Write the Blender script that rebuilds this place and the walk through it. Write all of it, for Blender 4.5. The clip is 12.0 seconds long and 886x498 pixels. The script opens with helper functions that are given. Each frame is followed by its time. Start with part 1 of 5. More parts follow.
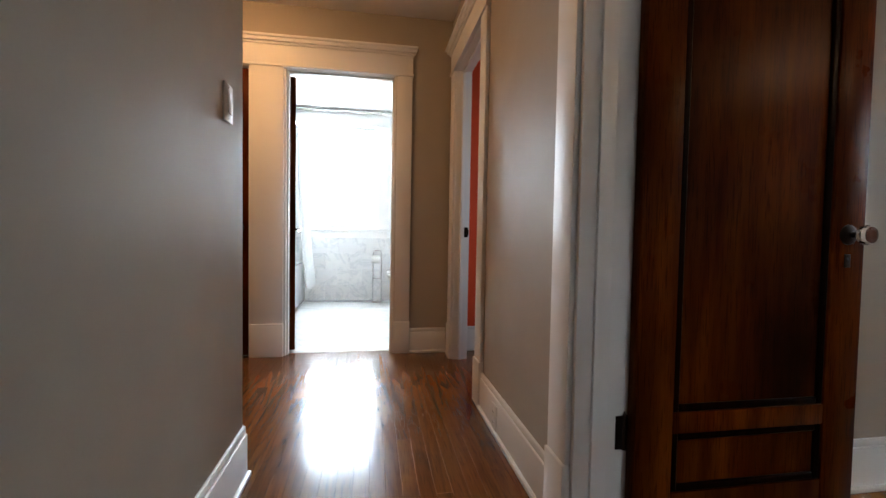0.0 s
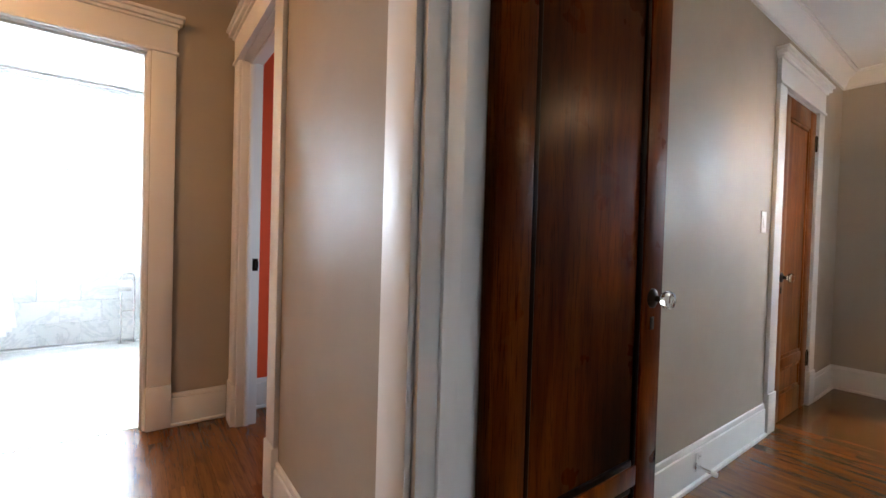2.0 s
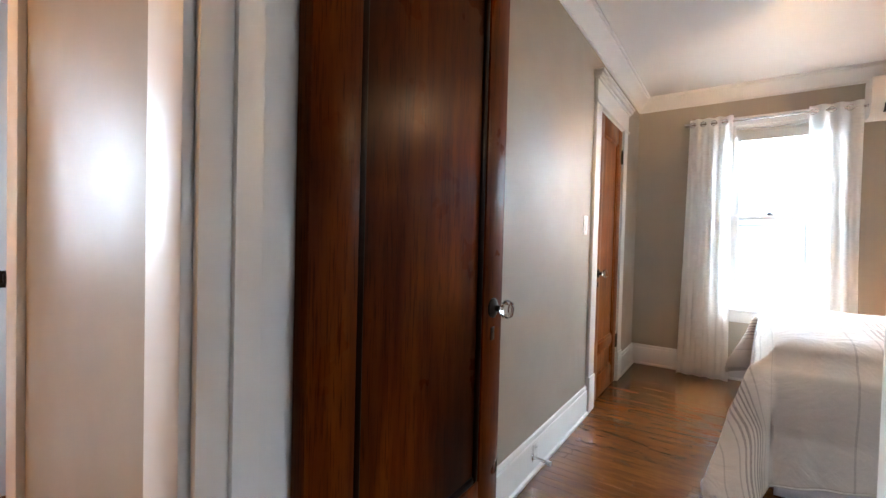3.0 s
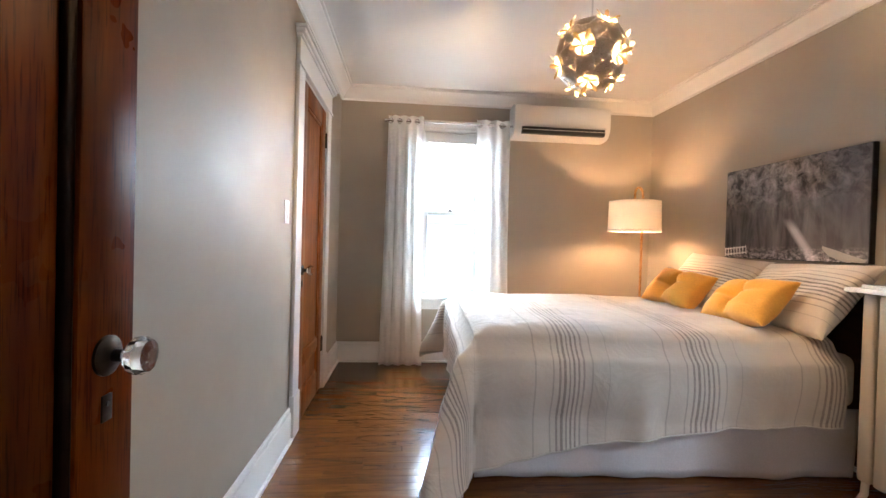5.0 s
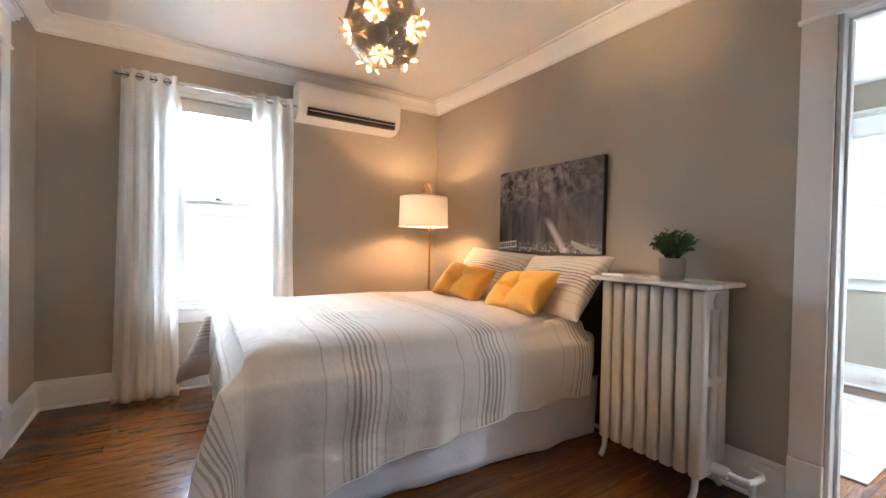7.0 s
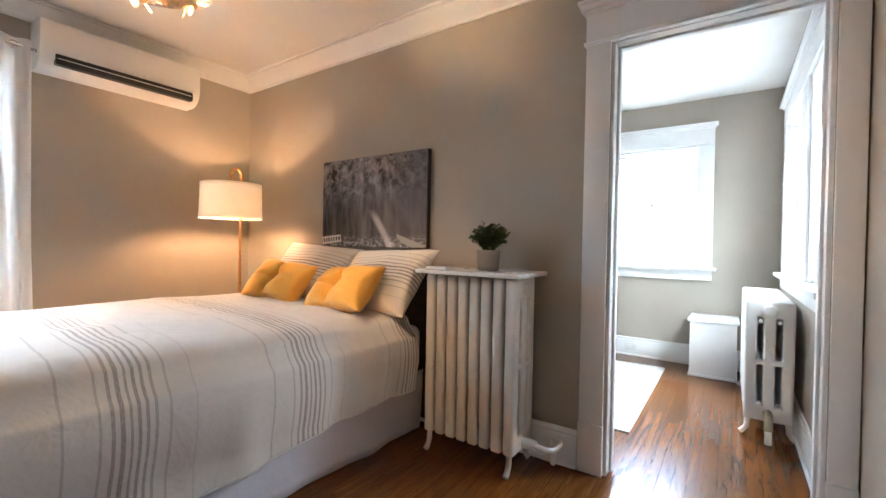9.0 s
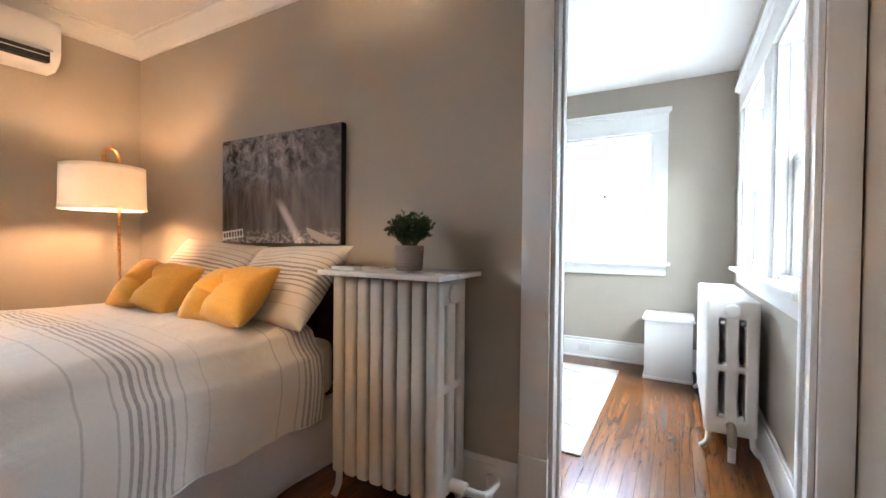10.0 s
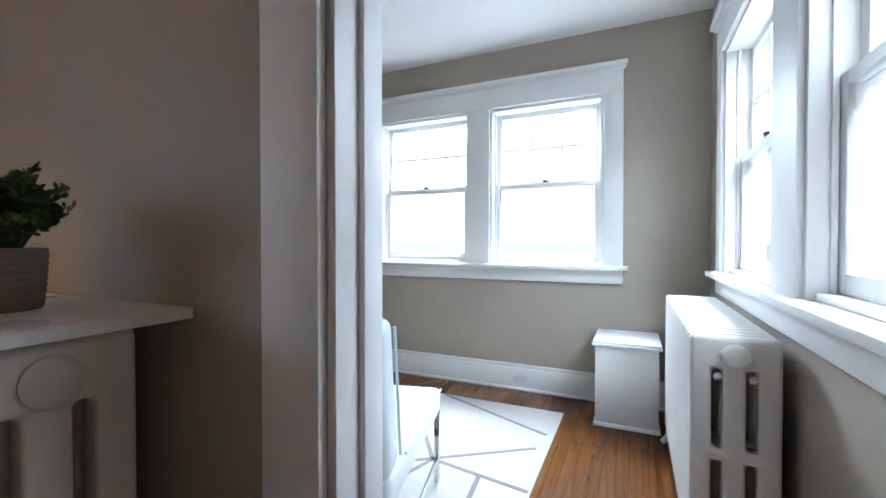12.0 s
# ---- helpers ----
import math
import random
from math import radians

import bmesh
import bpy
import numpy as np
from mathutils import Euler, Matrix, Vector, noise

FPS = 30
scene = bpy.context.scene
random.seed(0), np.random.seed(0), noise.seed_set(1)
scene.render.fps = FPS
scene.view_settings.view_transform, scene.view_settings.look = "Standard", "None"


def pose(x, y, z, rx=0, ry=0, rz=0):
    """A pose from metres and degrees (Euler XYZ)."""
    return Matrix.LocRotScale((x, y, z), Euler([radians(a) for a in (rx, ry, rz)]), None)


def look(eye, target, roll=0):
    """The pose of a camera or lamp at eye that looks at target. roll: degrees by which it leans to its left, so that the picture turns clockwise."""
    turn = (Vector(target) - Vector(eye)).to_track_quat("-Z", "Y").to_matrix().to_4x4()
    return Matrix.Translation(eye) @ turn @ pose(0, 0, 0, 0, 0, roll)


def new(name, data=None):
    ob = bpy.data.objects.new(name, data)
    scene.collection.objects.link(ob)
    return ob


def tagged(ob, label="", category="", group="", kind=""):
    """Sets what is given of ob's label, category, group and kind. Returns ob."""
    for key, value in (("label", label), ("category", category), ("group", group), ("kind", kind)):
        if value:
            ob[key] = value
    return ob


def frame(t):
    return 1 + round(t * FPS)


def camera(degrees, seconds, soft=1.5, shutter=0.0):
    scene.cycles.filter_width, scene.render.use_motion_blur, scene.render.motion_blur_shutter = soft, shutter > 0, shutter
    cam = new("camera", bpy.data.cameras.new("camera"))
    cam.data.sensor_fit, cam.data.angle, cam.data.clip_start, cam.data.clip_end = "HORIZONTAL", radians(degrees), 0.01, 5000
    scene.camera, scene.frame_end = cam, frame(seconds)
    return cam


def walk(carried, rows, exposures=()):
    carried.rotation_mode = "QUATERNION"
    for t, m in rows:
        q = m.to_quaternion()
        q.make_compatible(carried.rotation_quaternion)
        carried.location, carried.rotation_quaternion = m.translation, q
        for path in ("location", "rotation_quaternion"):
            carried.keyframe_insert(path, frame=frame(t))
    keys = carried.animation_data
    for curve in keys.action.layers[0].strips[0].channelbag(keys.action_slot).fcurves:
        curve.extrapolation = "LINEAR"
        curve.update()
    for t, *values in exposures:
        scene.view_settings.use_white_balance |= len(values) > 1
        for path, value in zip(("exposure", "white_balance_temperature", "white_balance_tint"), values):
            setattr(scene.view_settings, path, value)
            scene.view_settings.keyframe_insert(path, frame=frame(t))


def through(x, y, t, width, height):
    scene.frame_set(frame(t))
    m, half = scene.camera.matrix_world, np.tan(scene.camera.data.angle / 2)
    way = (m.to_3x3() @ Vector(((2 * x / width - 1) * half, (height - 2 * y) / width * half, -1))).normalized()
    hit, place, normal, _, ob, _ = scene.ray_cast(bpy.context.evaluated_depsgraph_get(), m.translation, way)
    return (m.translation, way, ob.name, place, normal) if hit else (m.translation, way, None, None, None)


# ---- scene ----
cam = camera(93.0, 12.0)
PATH = [
    (0, (0.993, 0.87, 0.887), (1.321, 2.842, 0.815), 1.0),
    (0.5, (0.999, 0.97, 0.944), (1.465, 2.914, 0.881), 1.1),
    (1, (1.016, 1.028, 1.002), (1.624, 2.933, 0.951), 1.2),
    (1.5, (1.05, 1.115, 1.022), (1.903, 2.924, 0.98), 1.6),
    (2, (1.088, 1.247, 1.062), (2.273, 2.858, 1.026), 1.7),
    (2.5, (1.146, 1.29, 1.106), (2.596, 2.667, 1.069), 1.5),
    (3, (1.254, 1.313, 1.107), (2.897, 2.451, 1.064), 1.5),
    (5, (1.729, 1.47, 1.085), (3.721, 1.301, 1.058), 1.6),
    (5.5, (1.815, 1.461, 1.076), (3.764, 1.013, 1.052), 1.5),
    (6, (1.926, 1.434, 1.077), (3.802, 0.739, 1.052), 1.3),
    (6.5, (1.986, 1.411, 1.094), (3.768, 0.503, 1.062), 1.2),
    (7, (2.011, 1.374, 1.094), (3.691, 0.291, 1.065), 1.2),
    (9, (2.101, 1.236, 1.068), (3.231, -0.414, 1.047), 1.1),
    (9.5, (2.127, 1.021, 1.077), (3.17, -0.685, 1.047), 0.8),
    (10, (2.16, 0.778, 1.06), (3.133, -0.969, 1.026), 0.6),
    (10.5, (2.186, 0.496, 1.069), (3.082, -1.291, 1.03), 0.4),
    (11, (2.18, 0.212, 1.062), (3.019, -1.603, 1.02), 0.1),
    (11.5, (2.157, -0.057, 1.043), (2.989, -1.875, 1.009), -0.0),
    (12, (2.173, -0.331, 1.052), (3.001, -2.151, 1.023), -0.0),
]
walk(cam, [(t, look(eye, target, roll)) for t, eye, target, roll in PATH], exposures=[(0.0, 1.5, 6250, 7), (1.5, 1.82, 6000, 7), (3.0, 2.6, 5900, 7), (6.5, 2.45, 5800, 7), (9.0, 2.42, 5800, 7), (10.5, 2.2, 5850, 8), (12.0, 1.42, 5600, 8)])

# ---- light ----
world = bpy.data.worlds.new("overcast_sky")
scene.world = world
world.use_nodes = True
wn = world.node_tree.nodes
sky = wn.new("ShaderNodeTexSky")
sky.sky_type = "NISHITA"
sky.sun_disc = False
sky.sun_elevation, sky.sun_rotation = radians(50), radians(150)
sky.air_density, sky.dust_density, sky.ozone_density = 1.0, 0.6, 1.0
wn["Background"].inputs["Strength"].default_value = 0.15
world.node_tree.links.new(sky.outputs[0], wn["Background"].inputs["Color"])

sun = new("sun", bpy.data.lights.new("sun", "SUN"))
sun.data.energy, sun.data.angle, sun.data.color = 1.5, radians(12), (1.0, 0.97, 0.93)
sun.matrix_world = look((0, 0, 0), (0.35, 0.55, -0.9))
CEIL = 2.45
LAMP_GLOW, PENDANT_GLOW, HALL_GLOW = 140.0, 950.0, 22.0


def window_light(name, centre, normal, width, height, watts, fall=0.45):
    """The sky's light, falling in through the opening of a window."""
    lamp = new(name, bpy.data.lights.new(name, "AREA"))
    lamp.data.shape, lamp.data.size, lamp.data.size_y = "RECTANGLE", width, height
    lamp.data.energy, lamp.data.color = watts, (0.86, 0.94, 1.0)
    lamp.matrix_world = look(centre, Vector(centre) + Vector(normal) + Vector((0, 0, -fall)))
    return lamp


window_light("bedroom_window_light", (6.60, 1.20, 2.48), (-1, 0, 0), 2.3, 1.8, 122.0, 0.70)
window_light("sun_room_south_light_a", (2.75, -4.15, 2.50), (0, 1, 0), 0.9, 1.0, 71.0, 0.65)
window_light("sun_room_south_light_b", (3.70, -4.15, 2.50), (0, 1, 0), 0.9, 1.0, 60.0, 0.65)
window_light("sun_room_west_light_a", (0.92, -1.42, 2.70), (1, 0, 0), 0.6, 0.85, 30.0, 0.85)
window_light("sun_room_west_light_b", (0.92, -2.46, 2.70), (1, 0, 0), 1.0, 0.85, 52.0, 0.85)
# Added at an unseen opening to brighten the orange wall; no known source.
window_light("orange_room_light", (3.45, 3.1, 1.48), (-1, 0, 0), 0.9, 1.0, 1.5)
window_light("bathroom_window_light", (0.60, 6.90, 1.70), (0, -1, 0), 1.0, 1.4, 64, 0.15)


# ---- materials ----
class Nodes:
    """A thin layer over a material's node tree."""

    def __init__(self, name):
        self.mat = bpy.data.materials.new(name)
        self.mat.use_nodes = True
        self.tree = self.mat.node_tree
        self.bsdf = self.tree.nodes["Principled BSDF"]

    def add(self, kind, **inputs):
        node = self.tree.nodes.new("ShaderNode" + kind)
        for key, value in inputs.items():
            self.set(node.inputs[key.replace("_", " ")], value)
        return node

    def set(self, socket, value):
        if isinstance(value, bpy.types.NodeSocket):
            self.tree.links.new(value, socket)
        elif isinstance(value, tuple) and len(value) == 3 and socket.type == "RGBA":
            socket.default_value = (*value, 1)
        else:
            socket.default_value = value

    def out(self, **inputs):
        for key, value in inputs.items():
            self.set(self.bsdf.inputs[key.replace("_", " ")], value)
        return self.mat

    def place(self, scale=(1, 1, 1), random=False, world=True):
        """World (or object) coordinates, scaled; random shifts them from piece to piece."""
        at = self.add("NewGeometry").outputs["Position"] if world else self.add("TexCoord").outputs["Object"]
        if random:
            shift = self.add("VectorMath", )
            shift.operation = "SCALE"
            self.set(shift.inputs[0], (13.0, 37.0, 7.0))
            self.set(shift.inputs["Scale"], self.chance(random))
            total = self.add("VectorMath")
            self.set(total.inputs[0], at)
            self.set(total.inputs[1], shift.outputs[0])
            at = total.outputs[0]
        return self.add("Mapping", Vector=at, Scale=scale).outputs[0]

    def chance(self, which):
        """A random number for each object, or for each loose piece of a mesh."""
        return self.add("NewGeometry").outputs["Random Per Island"] if which == "island" else self.add("ObjectInfo").outputs["Random"]

    def noise(self, at, scale, detail=4.0, rough=0.55, distortion=0.0):
        return self.add("TexNoise", Vector=at, Scale=scale, Detail=detail, Roughness=rough, Distortion=distortion).outputs["Fac"]

    def ramp(self, fac, *stops):
        node = self.add("ValToRGB", Fac=fac)
        els = node.color_ramp.elements
        while len(els) < len(stops):
            els.new(0.5)
        for el, (pos, col) in zip(els, stops):
            el.position, el.color = pos, (*col, 1) if isinstance(col, tuple) else (col, col, col, 1)
        return node.outputs["Color"]

    def mix(self, fac, a, b, blend="MIX"):
        node = self.tree.nodes.new("ShaderNodeMix")
        node.data_type, node.blend_type = "RGBA", blend
        self.set(node.inputs[0], fac)
        self.set(node.inputs[6], a)
        self.set(node.inputs[7], b)
        return node.outputs[2]

    def maths(self, how, a, b=0.0):
        node = self.add("Math")
        node.operation = how
        self.set(node.inputs[0], a)
        self.set(node.inputs[1], b)
        return node.outputs[0]

    def bump(self, height, strength=0.2, distance=0.002, onto=None):
        node = self.add("Bump", Height=height, Strength=strength, Distance=distance)
        if onto is not None:
            self.set(node.inputs["Normal"], onto)
        return node.outputs["Normal"]


def paint(name, colour, rough=0.45, vary=0.06, grain=180.0, relief=0.12, spec=0.5):
    """Painted plaster or wood: roller grain, faint stains, uneven gloss."""
    n = Nodes(name)
    at = n.place()
    cloud = n.noise(at, 1.7, 3)
    fine = n.noise(at, grain, 2)
    dark = tuple(c * (1 - vary * 2) for c in colour)
    light = tuple(min(1, c * (1 + vary)) for c in colour)
    col = n.ramp(cloud, (0.3, dark), (0.7, light))
    col = n.mix(0.15, col, n.ramp(fine, (0.35, dark), (0.65, light)))
    return n.out(Base_Color=col, Roughness=n.ramp(n.noise(at, 6, 3), (0.3, rough - 0.06), (0.7, rough + 0.08)),
                 Normal=n.bump(fine, relief, 0.001), Specular_IOR_Level=spec)


def timber(name, dark, mid, light, along="z", rough=0.3, coat=0.0, random=True, scale=1.0, bump=0.15, rings=4.0, spec=0.4, hairs=0.62, spread=0.14, blot=(0.80, 1.14), fleck=(46, 0.03)):
    """Stained, varnished wood with cathedral figure, pores and flecks along one axis."""
    n = Nodes(name)
    k = "xyz".index(along)

    def stretched(ratio):
        return n.place(tuple(scale * (ratio if i == k else 1.0) for i in range(3)), random)

    field = n.noise(stretched(0.09), 5.0, 1.2, 0.45, 0.35)
    saw = n.maths("FRACT", n.maths("MULTIPLY", field, rings * 2.2))
    line = n.ramp(saw, (0.0, 0.0), (0.55, 0.25), (0.86, 1.0), (1.0, 0.05))
    streak = n.noise(stretched(fleck[1]), fleck[0], 4, 0.6)
    pores = n.noise(stretched(0.045), 230, 2, 0.6)
    col = n.ramp(streak, (0.30, mid), (0.70, light))
    col = n.mix(n.maths("MULTIPLY", line, hairs), col, dark)
    col = n.mix(n.ramp(pores, (0.34, 0.6), (0.46, 0.0)), col, dark)
    tone = n.ramp(n.noise(stretched(0.4), 2.4, 2), (0.3, blot[0]), (0.72, blot[1]))
    col = n.mix(1.0, col, tone, "MULTIPLY")
    if random:
        each = n.ramp(n.chance(random), (0.0, 1.0 - spread), (1.0, 1.0 + spread))
        col = n.mix(1.0, col, each, "MULTIPLY")
    worn = n.ramp(n.noise(n.place(), 7, 3), (0.3, rough - 0.04), (0.75, rough + 0.06))
    wave = n.bump(n.noise(n.place(), 11, 2), 0.025, 0.004)
    return n.out(Base_Color=col, Roughness=worn, Coat_Weight=coat, Specular_IOR_Level=spec, Coat_Roughness=0.10,
                 Normal=n.bump(n.mix(0.6, streak, pores), bump, 0.0005, wave))


def metal(name, colour, rough=0.25, metallic=1.0):
    n = Nodes(name)
    scratch = n.noise(n.place((1, 1, 6), world=False), 60, 3)
    return n.out(Base_Color=n.mix(n.ramp(scratch, (0.35, 0.0), (0.8, 0.3)), colour, tuple(c * 0.6 for c in colour)), Metallic=metallic,
                 Roughness=n.ramp(scratch, (0.3, rough * 0.8), (0.7, rough * 1.3)))


def cloth(name, colour, rough=0.85, thread=900.0, crease=0.5, sheen=0.3, through=0.0):
    n = Nodes(name)
    at = n.place(world=False)
    weave = n.maths("MULTIPLY", n.maths("SINE", n.maths("MULTIPLY", n.add("SeparateXYZ", Vector=at).outputs[0], thread)),
                    n.maths("SINE", n.maths("MULTIPLY", n.add("SeparateXYZ", Vector=at).outputs[2], thread)))
    folds = n.noise(at, 5, 4, 0.6, 0.6)
    slub = n.noise(at, 120, 3)
    col = n.mix(n.ramp(slub, (0.3, 0.0), (0.7, 1.0)), tuple(c * 0.9 for c in colour), colour)
    rise = n.bump(folds, crease, 0.012)
    return n.out(Base_Color=col, Roughness=rough, Sheen_Weight=sheen, Normal=n.bump(weave, 0.1, 0.0004, rise), Transmission_Weight=0.0,
                 Subsurface_Weight=through, Subsurface_Radius=(0.05, 0.05, 0.05))


def glass(name, rough=0.0, tint=(1, 1, 1), ior=1.45):
    return Nodes(name).out(Base_Color=tint, Roughness=rough, Transmission_Weight=1.0, IOR=ior)


WALL = paint("taupe_wall_paint", (0.40, 0.355, 0.295), 0.52, 0.03, spec=0.24)
TRIM = paint("white_trim_paint", (0.78, 0.775, 0.76), 0.46, 0.006, 90, 0.03)
CEILING = paint("ceiling_paint", (0.78, 0.765, 0.74), 0.6, 0.02)
ORANGE = paint("orange_wall_paint", (0.66, 0.062, 0.010), 0.6, 0.04)
BATH_WALL = paint("bathroom_paint", (0.82, 0.83, 0.83), 0.5, 0.02)
OAK = ((0.046, 0.0140, 0.0030), (0.132, 0.0440, 0.0092), (0.195, 0.0730, 0.0170))
FLOOR_WOOD = timber("oak_strip_floor", *OAK, "y", 0.16, 0.08, True, 1.0, 0.03, 4.6, 0.32, 0.45, 0.10)
SUB_FLOOR = paint("sub_floor", (0.03, 0.018, 0.01), 0.9)
DARK_DOOR = timber("dark_mahogany_door", (0.012, 0.0013, 0.0002), (0.048, 0.0064, 0.0005), (0.118, 0.0265, 0.0022), "z", 0.30, 0.0, "object", 1.1, 0.06, 0.9, 0.02, 0.35, 0.35, (0.18, 1.40), (16, 0.10))
# Panel mouldings of the mahogany doors are much darker than stiles and panels.
DARK_MOULD = timber("near_black_moulding", (0.0015, 0.0006, 0.0003), (0.005, 0.0015, 0.0006), (0.012, 0.003, 0.001), "z", 0.35, 0.0, False, 1.3, spec=0.02)
RED_DOOR = timber("chestnut_door", (0.075, 0.018, 0.004), (0.215, 0.060, 0.0130), (0.36, 0.120, 0.0280), "z", 0.33, 0.0, "object", 1.1, 0.06, 1.6, 0.06, 0.45, 0.10, (0.7, 1.2), (24, 0.06))
BLACK_IRON = metal("oiled_bronze", (0.03, 0.022, 0.018), 0.4)
CHROME = metal("chrome", (0.75, 0.75, 0.76), 0.12)
BRASS = metal("aged_brass", (0.66, 0.36, 0.15), 0.26)
GLASS = glass("clear_glass")
CRYSTAL = glass("knob_glass", 0.02, (0.97, 0.95, 0.92), 1.5)
PLASTIC = paint("white_plastic", (0.76, 0.75, 0.73), 0.35, 0.02, 60, 0.02)
DARK_SLOT = paint("black_plastic", (0.012, 0.012, 0.012), 0.5, 0.02)
RADIATOR = paint("radiator_enamel", (0.82, 0.81, 0.79), 0.36, 0.012, 60, 0.04)
# Bedroom copy of the white enamel, with dim warm light put into its colour.
SHADED_IRON = paint("shaded_radiator_enamel", (0.60, 0.555, 0.49), 0.36, 0.035, 60, 0.05)


def striped_linen(name, base, line, period, start, lines):
    """Cream woven cotton with a repeat of grey stripes: (place, width, strength) in metres along the cloth's own u."""
    n = Nodes(name)
    uv = n.add("UVMap").outputs[0]
    u = n.add("SeparateXYZ", Vector=uv).outputs[0]
    v = n.add("SeparateXYZ", Vector=uv).outputs[1]
    along = n.maths("ADD", u, n.maths("MULTIPLY", n.noise(uv, 3.0, 2), 0.012))
    turn = n.maths("FRACT", n.maths("DIVIDE", n.maths("ADD", along, 10 * period - start), period))
    stops = [(0.0, 0.0)]
    for place, wide, ink in lines:
        stops += [((place - wide / 2) / period, ink), ((place + wide / 2) / period, 0.0)]
    bands = n.ramp(turn, *stops)
    bands.node.color_ramp.interpolation = "CONSTANT"
    ink = n.maths("MULTIPLY", bands, n.ramp(n.noise(n.add("Mapping", Vector=uv, Scale=(500, 60, 1)).outputs[0], 1.0, 3), (0.32, 0.45), (0.62, 0.95)))
    slub = n.noise(n.add("Mapping", Vector=uv, Scale=(420, 90, 1)).outputs[0], 1.0, 3)
    ground = n.mix(slub, tuple(c * 0.88 for c in base), tuple(min(1, c * 1.04) for c in base))
    folds = n.noise(n.place(), 4, 4, 0.6, 0.8)
    weave = n.maths("MULTIPLY", n.maths("SINE", n.maths("MULTIPLY", u, 3800.0)), n.maths("SINE", n.maths("MULTIPLY", v, 3800.0)))
    return n.out(Base_Color=n.mix(ink, ground, line), Roughness=0.85, Sheen_Weight=0.25,
                 Normal=n.bump(weave, 0.08, 0.0004, n.bump(n.noise(n.place(), 17, 3, 0.6, 1.0), 0.35, 0.006, n.bump(folds, 0.6, 0.018))))


def sheer(name, colour, clear=0.25):
    """Thin white curtain cloth that lets the daylight through."""
    n = Nodes(name)
    at = n.place()
    weave = n.noise(at, 500, 2)
    n.out(Base_Color=n.mix(weave, tuple(c * 0.94 for c in colour), colour), Roughness=0.9, Normal=n.bump(n.noise(at, 30, 3), 0.1, 0.003))
    lets = n.add("BsdfTranslucent", Color=colour)
    mixed = n.add("MixShader", Fac=clear)
    n.set(mixed.inputs[1], n.bsdf.outputs[0])
    n.set(mixed.inputs[2], lets.outputs[0])
    n.set(n.tree.nodes["Material Output"].inputs["Surface"], mixed.outputs[0])
    return n.mat


def marble(name):
    n = Nodes(name)
    at = n.place(random=True)
    vein = n.noise(at, 2.2, 8, 0.62, 1.6)
    col = n.ramp(vein, (0.0, (0.78, 0.78, 0.77)), (0.46, (0.77, 0.77, 0.77)), (0.5, (0.62, 0.63, 0.64)), (0.53, (0.77, 0.77, 0.76)), (1.0, (0.80, 0.80, 0.79)))
    each = n.ramp(n.add("ObjectInfo").outputs["Random"], (0.0, 0.86), (1.0, 1.04))
    return n.out(Base_Color=n.mix(1.0, col, each, "MULTIPLY"), Roughness=n.ramp(n.noise(at, 9), (0.3, 0.14), (0.7, 0.26)))


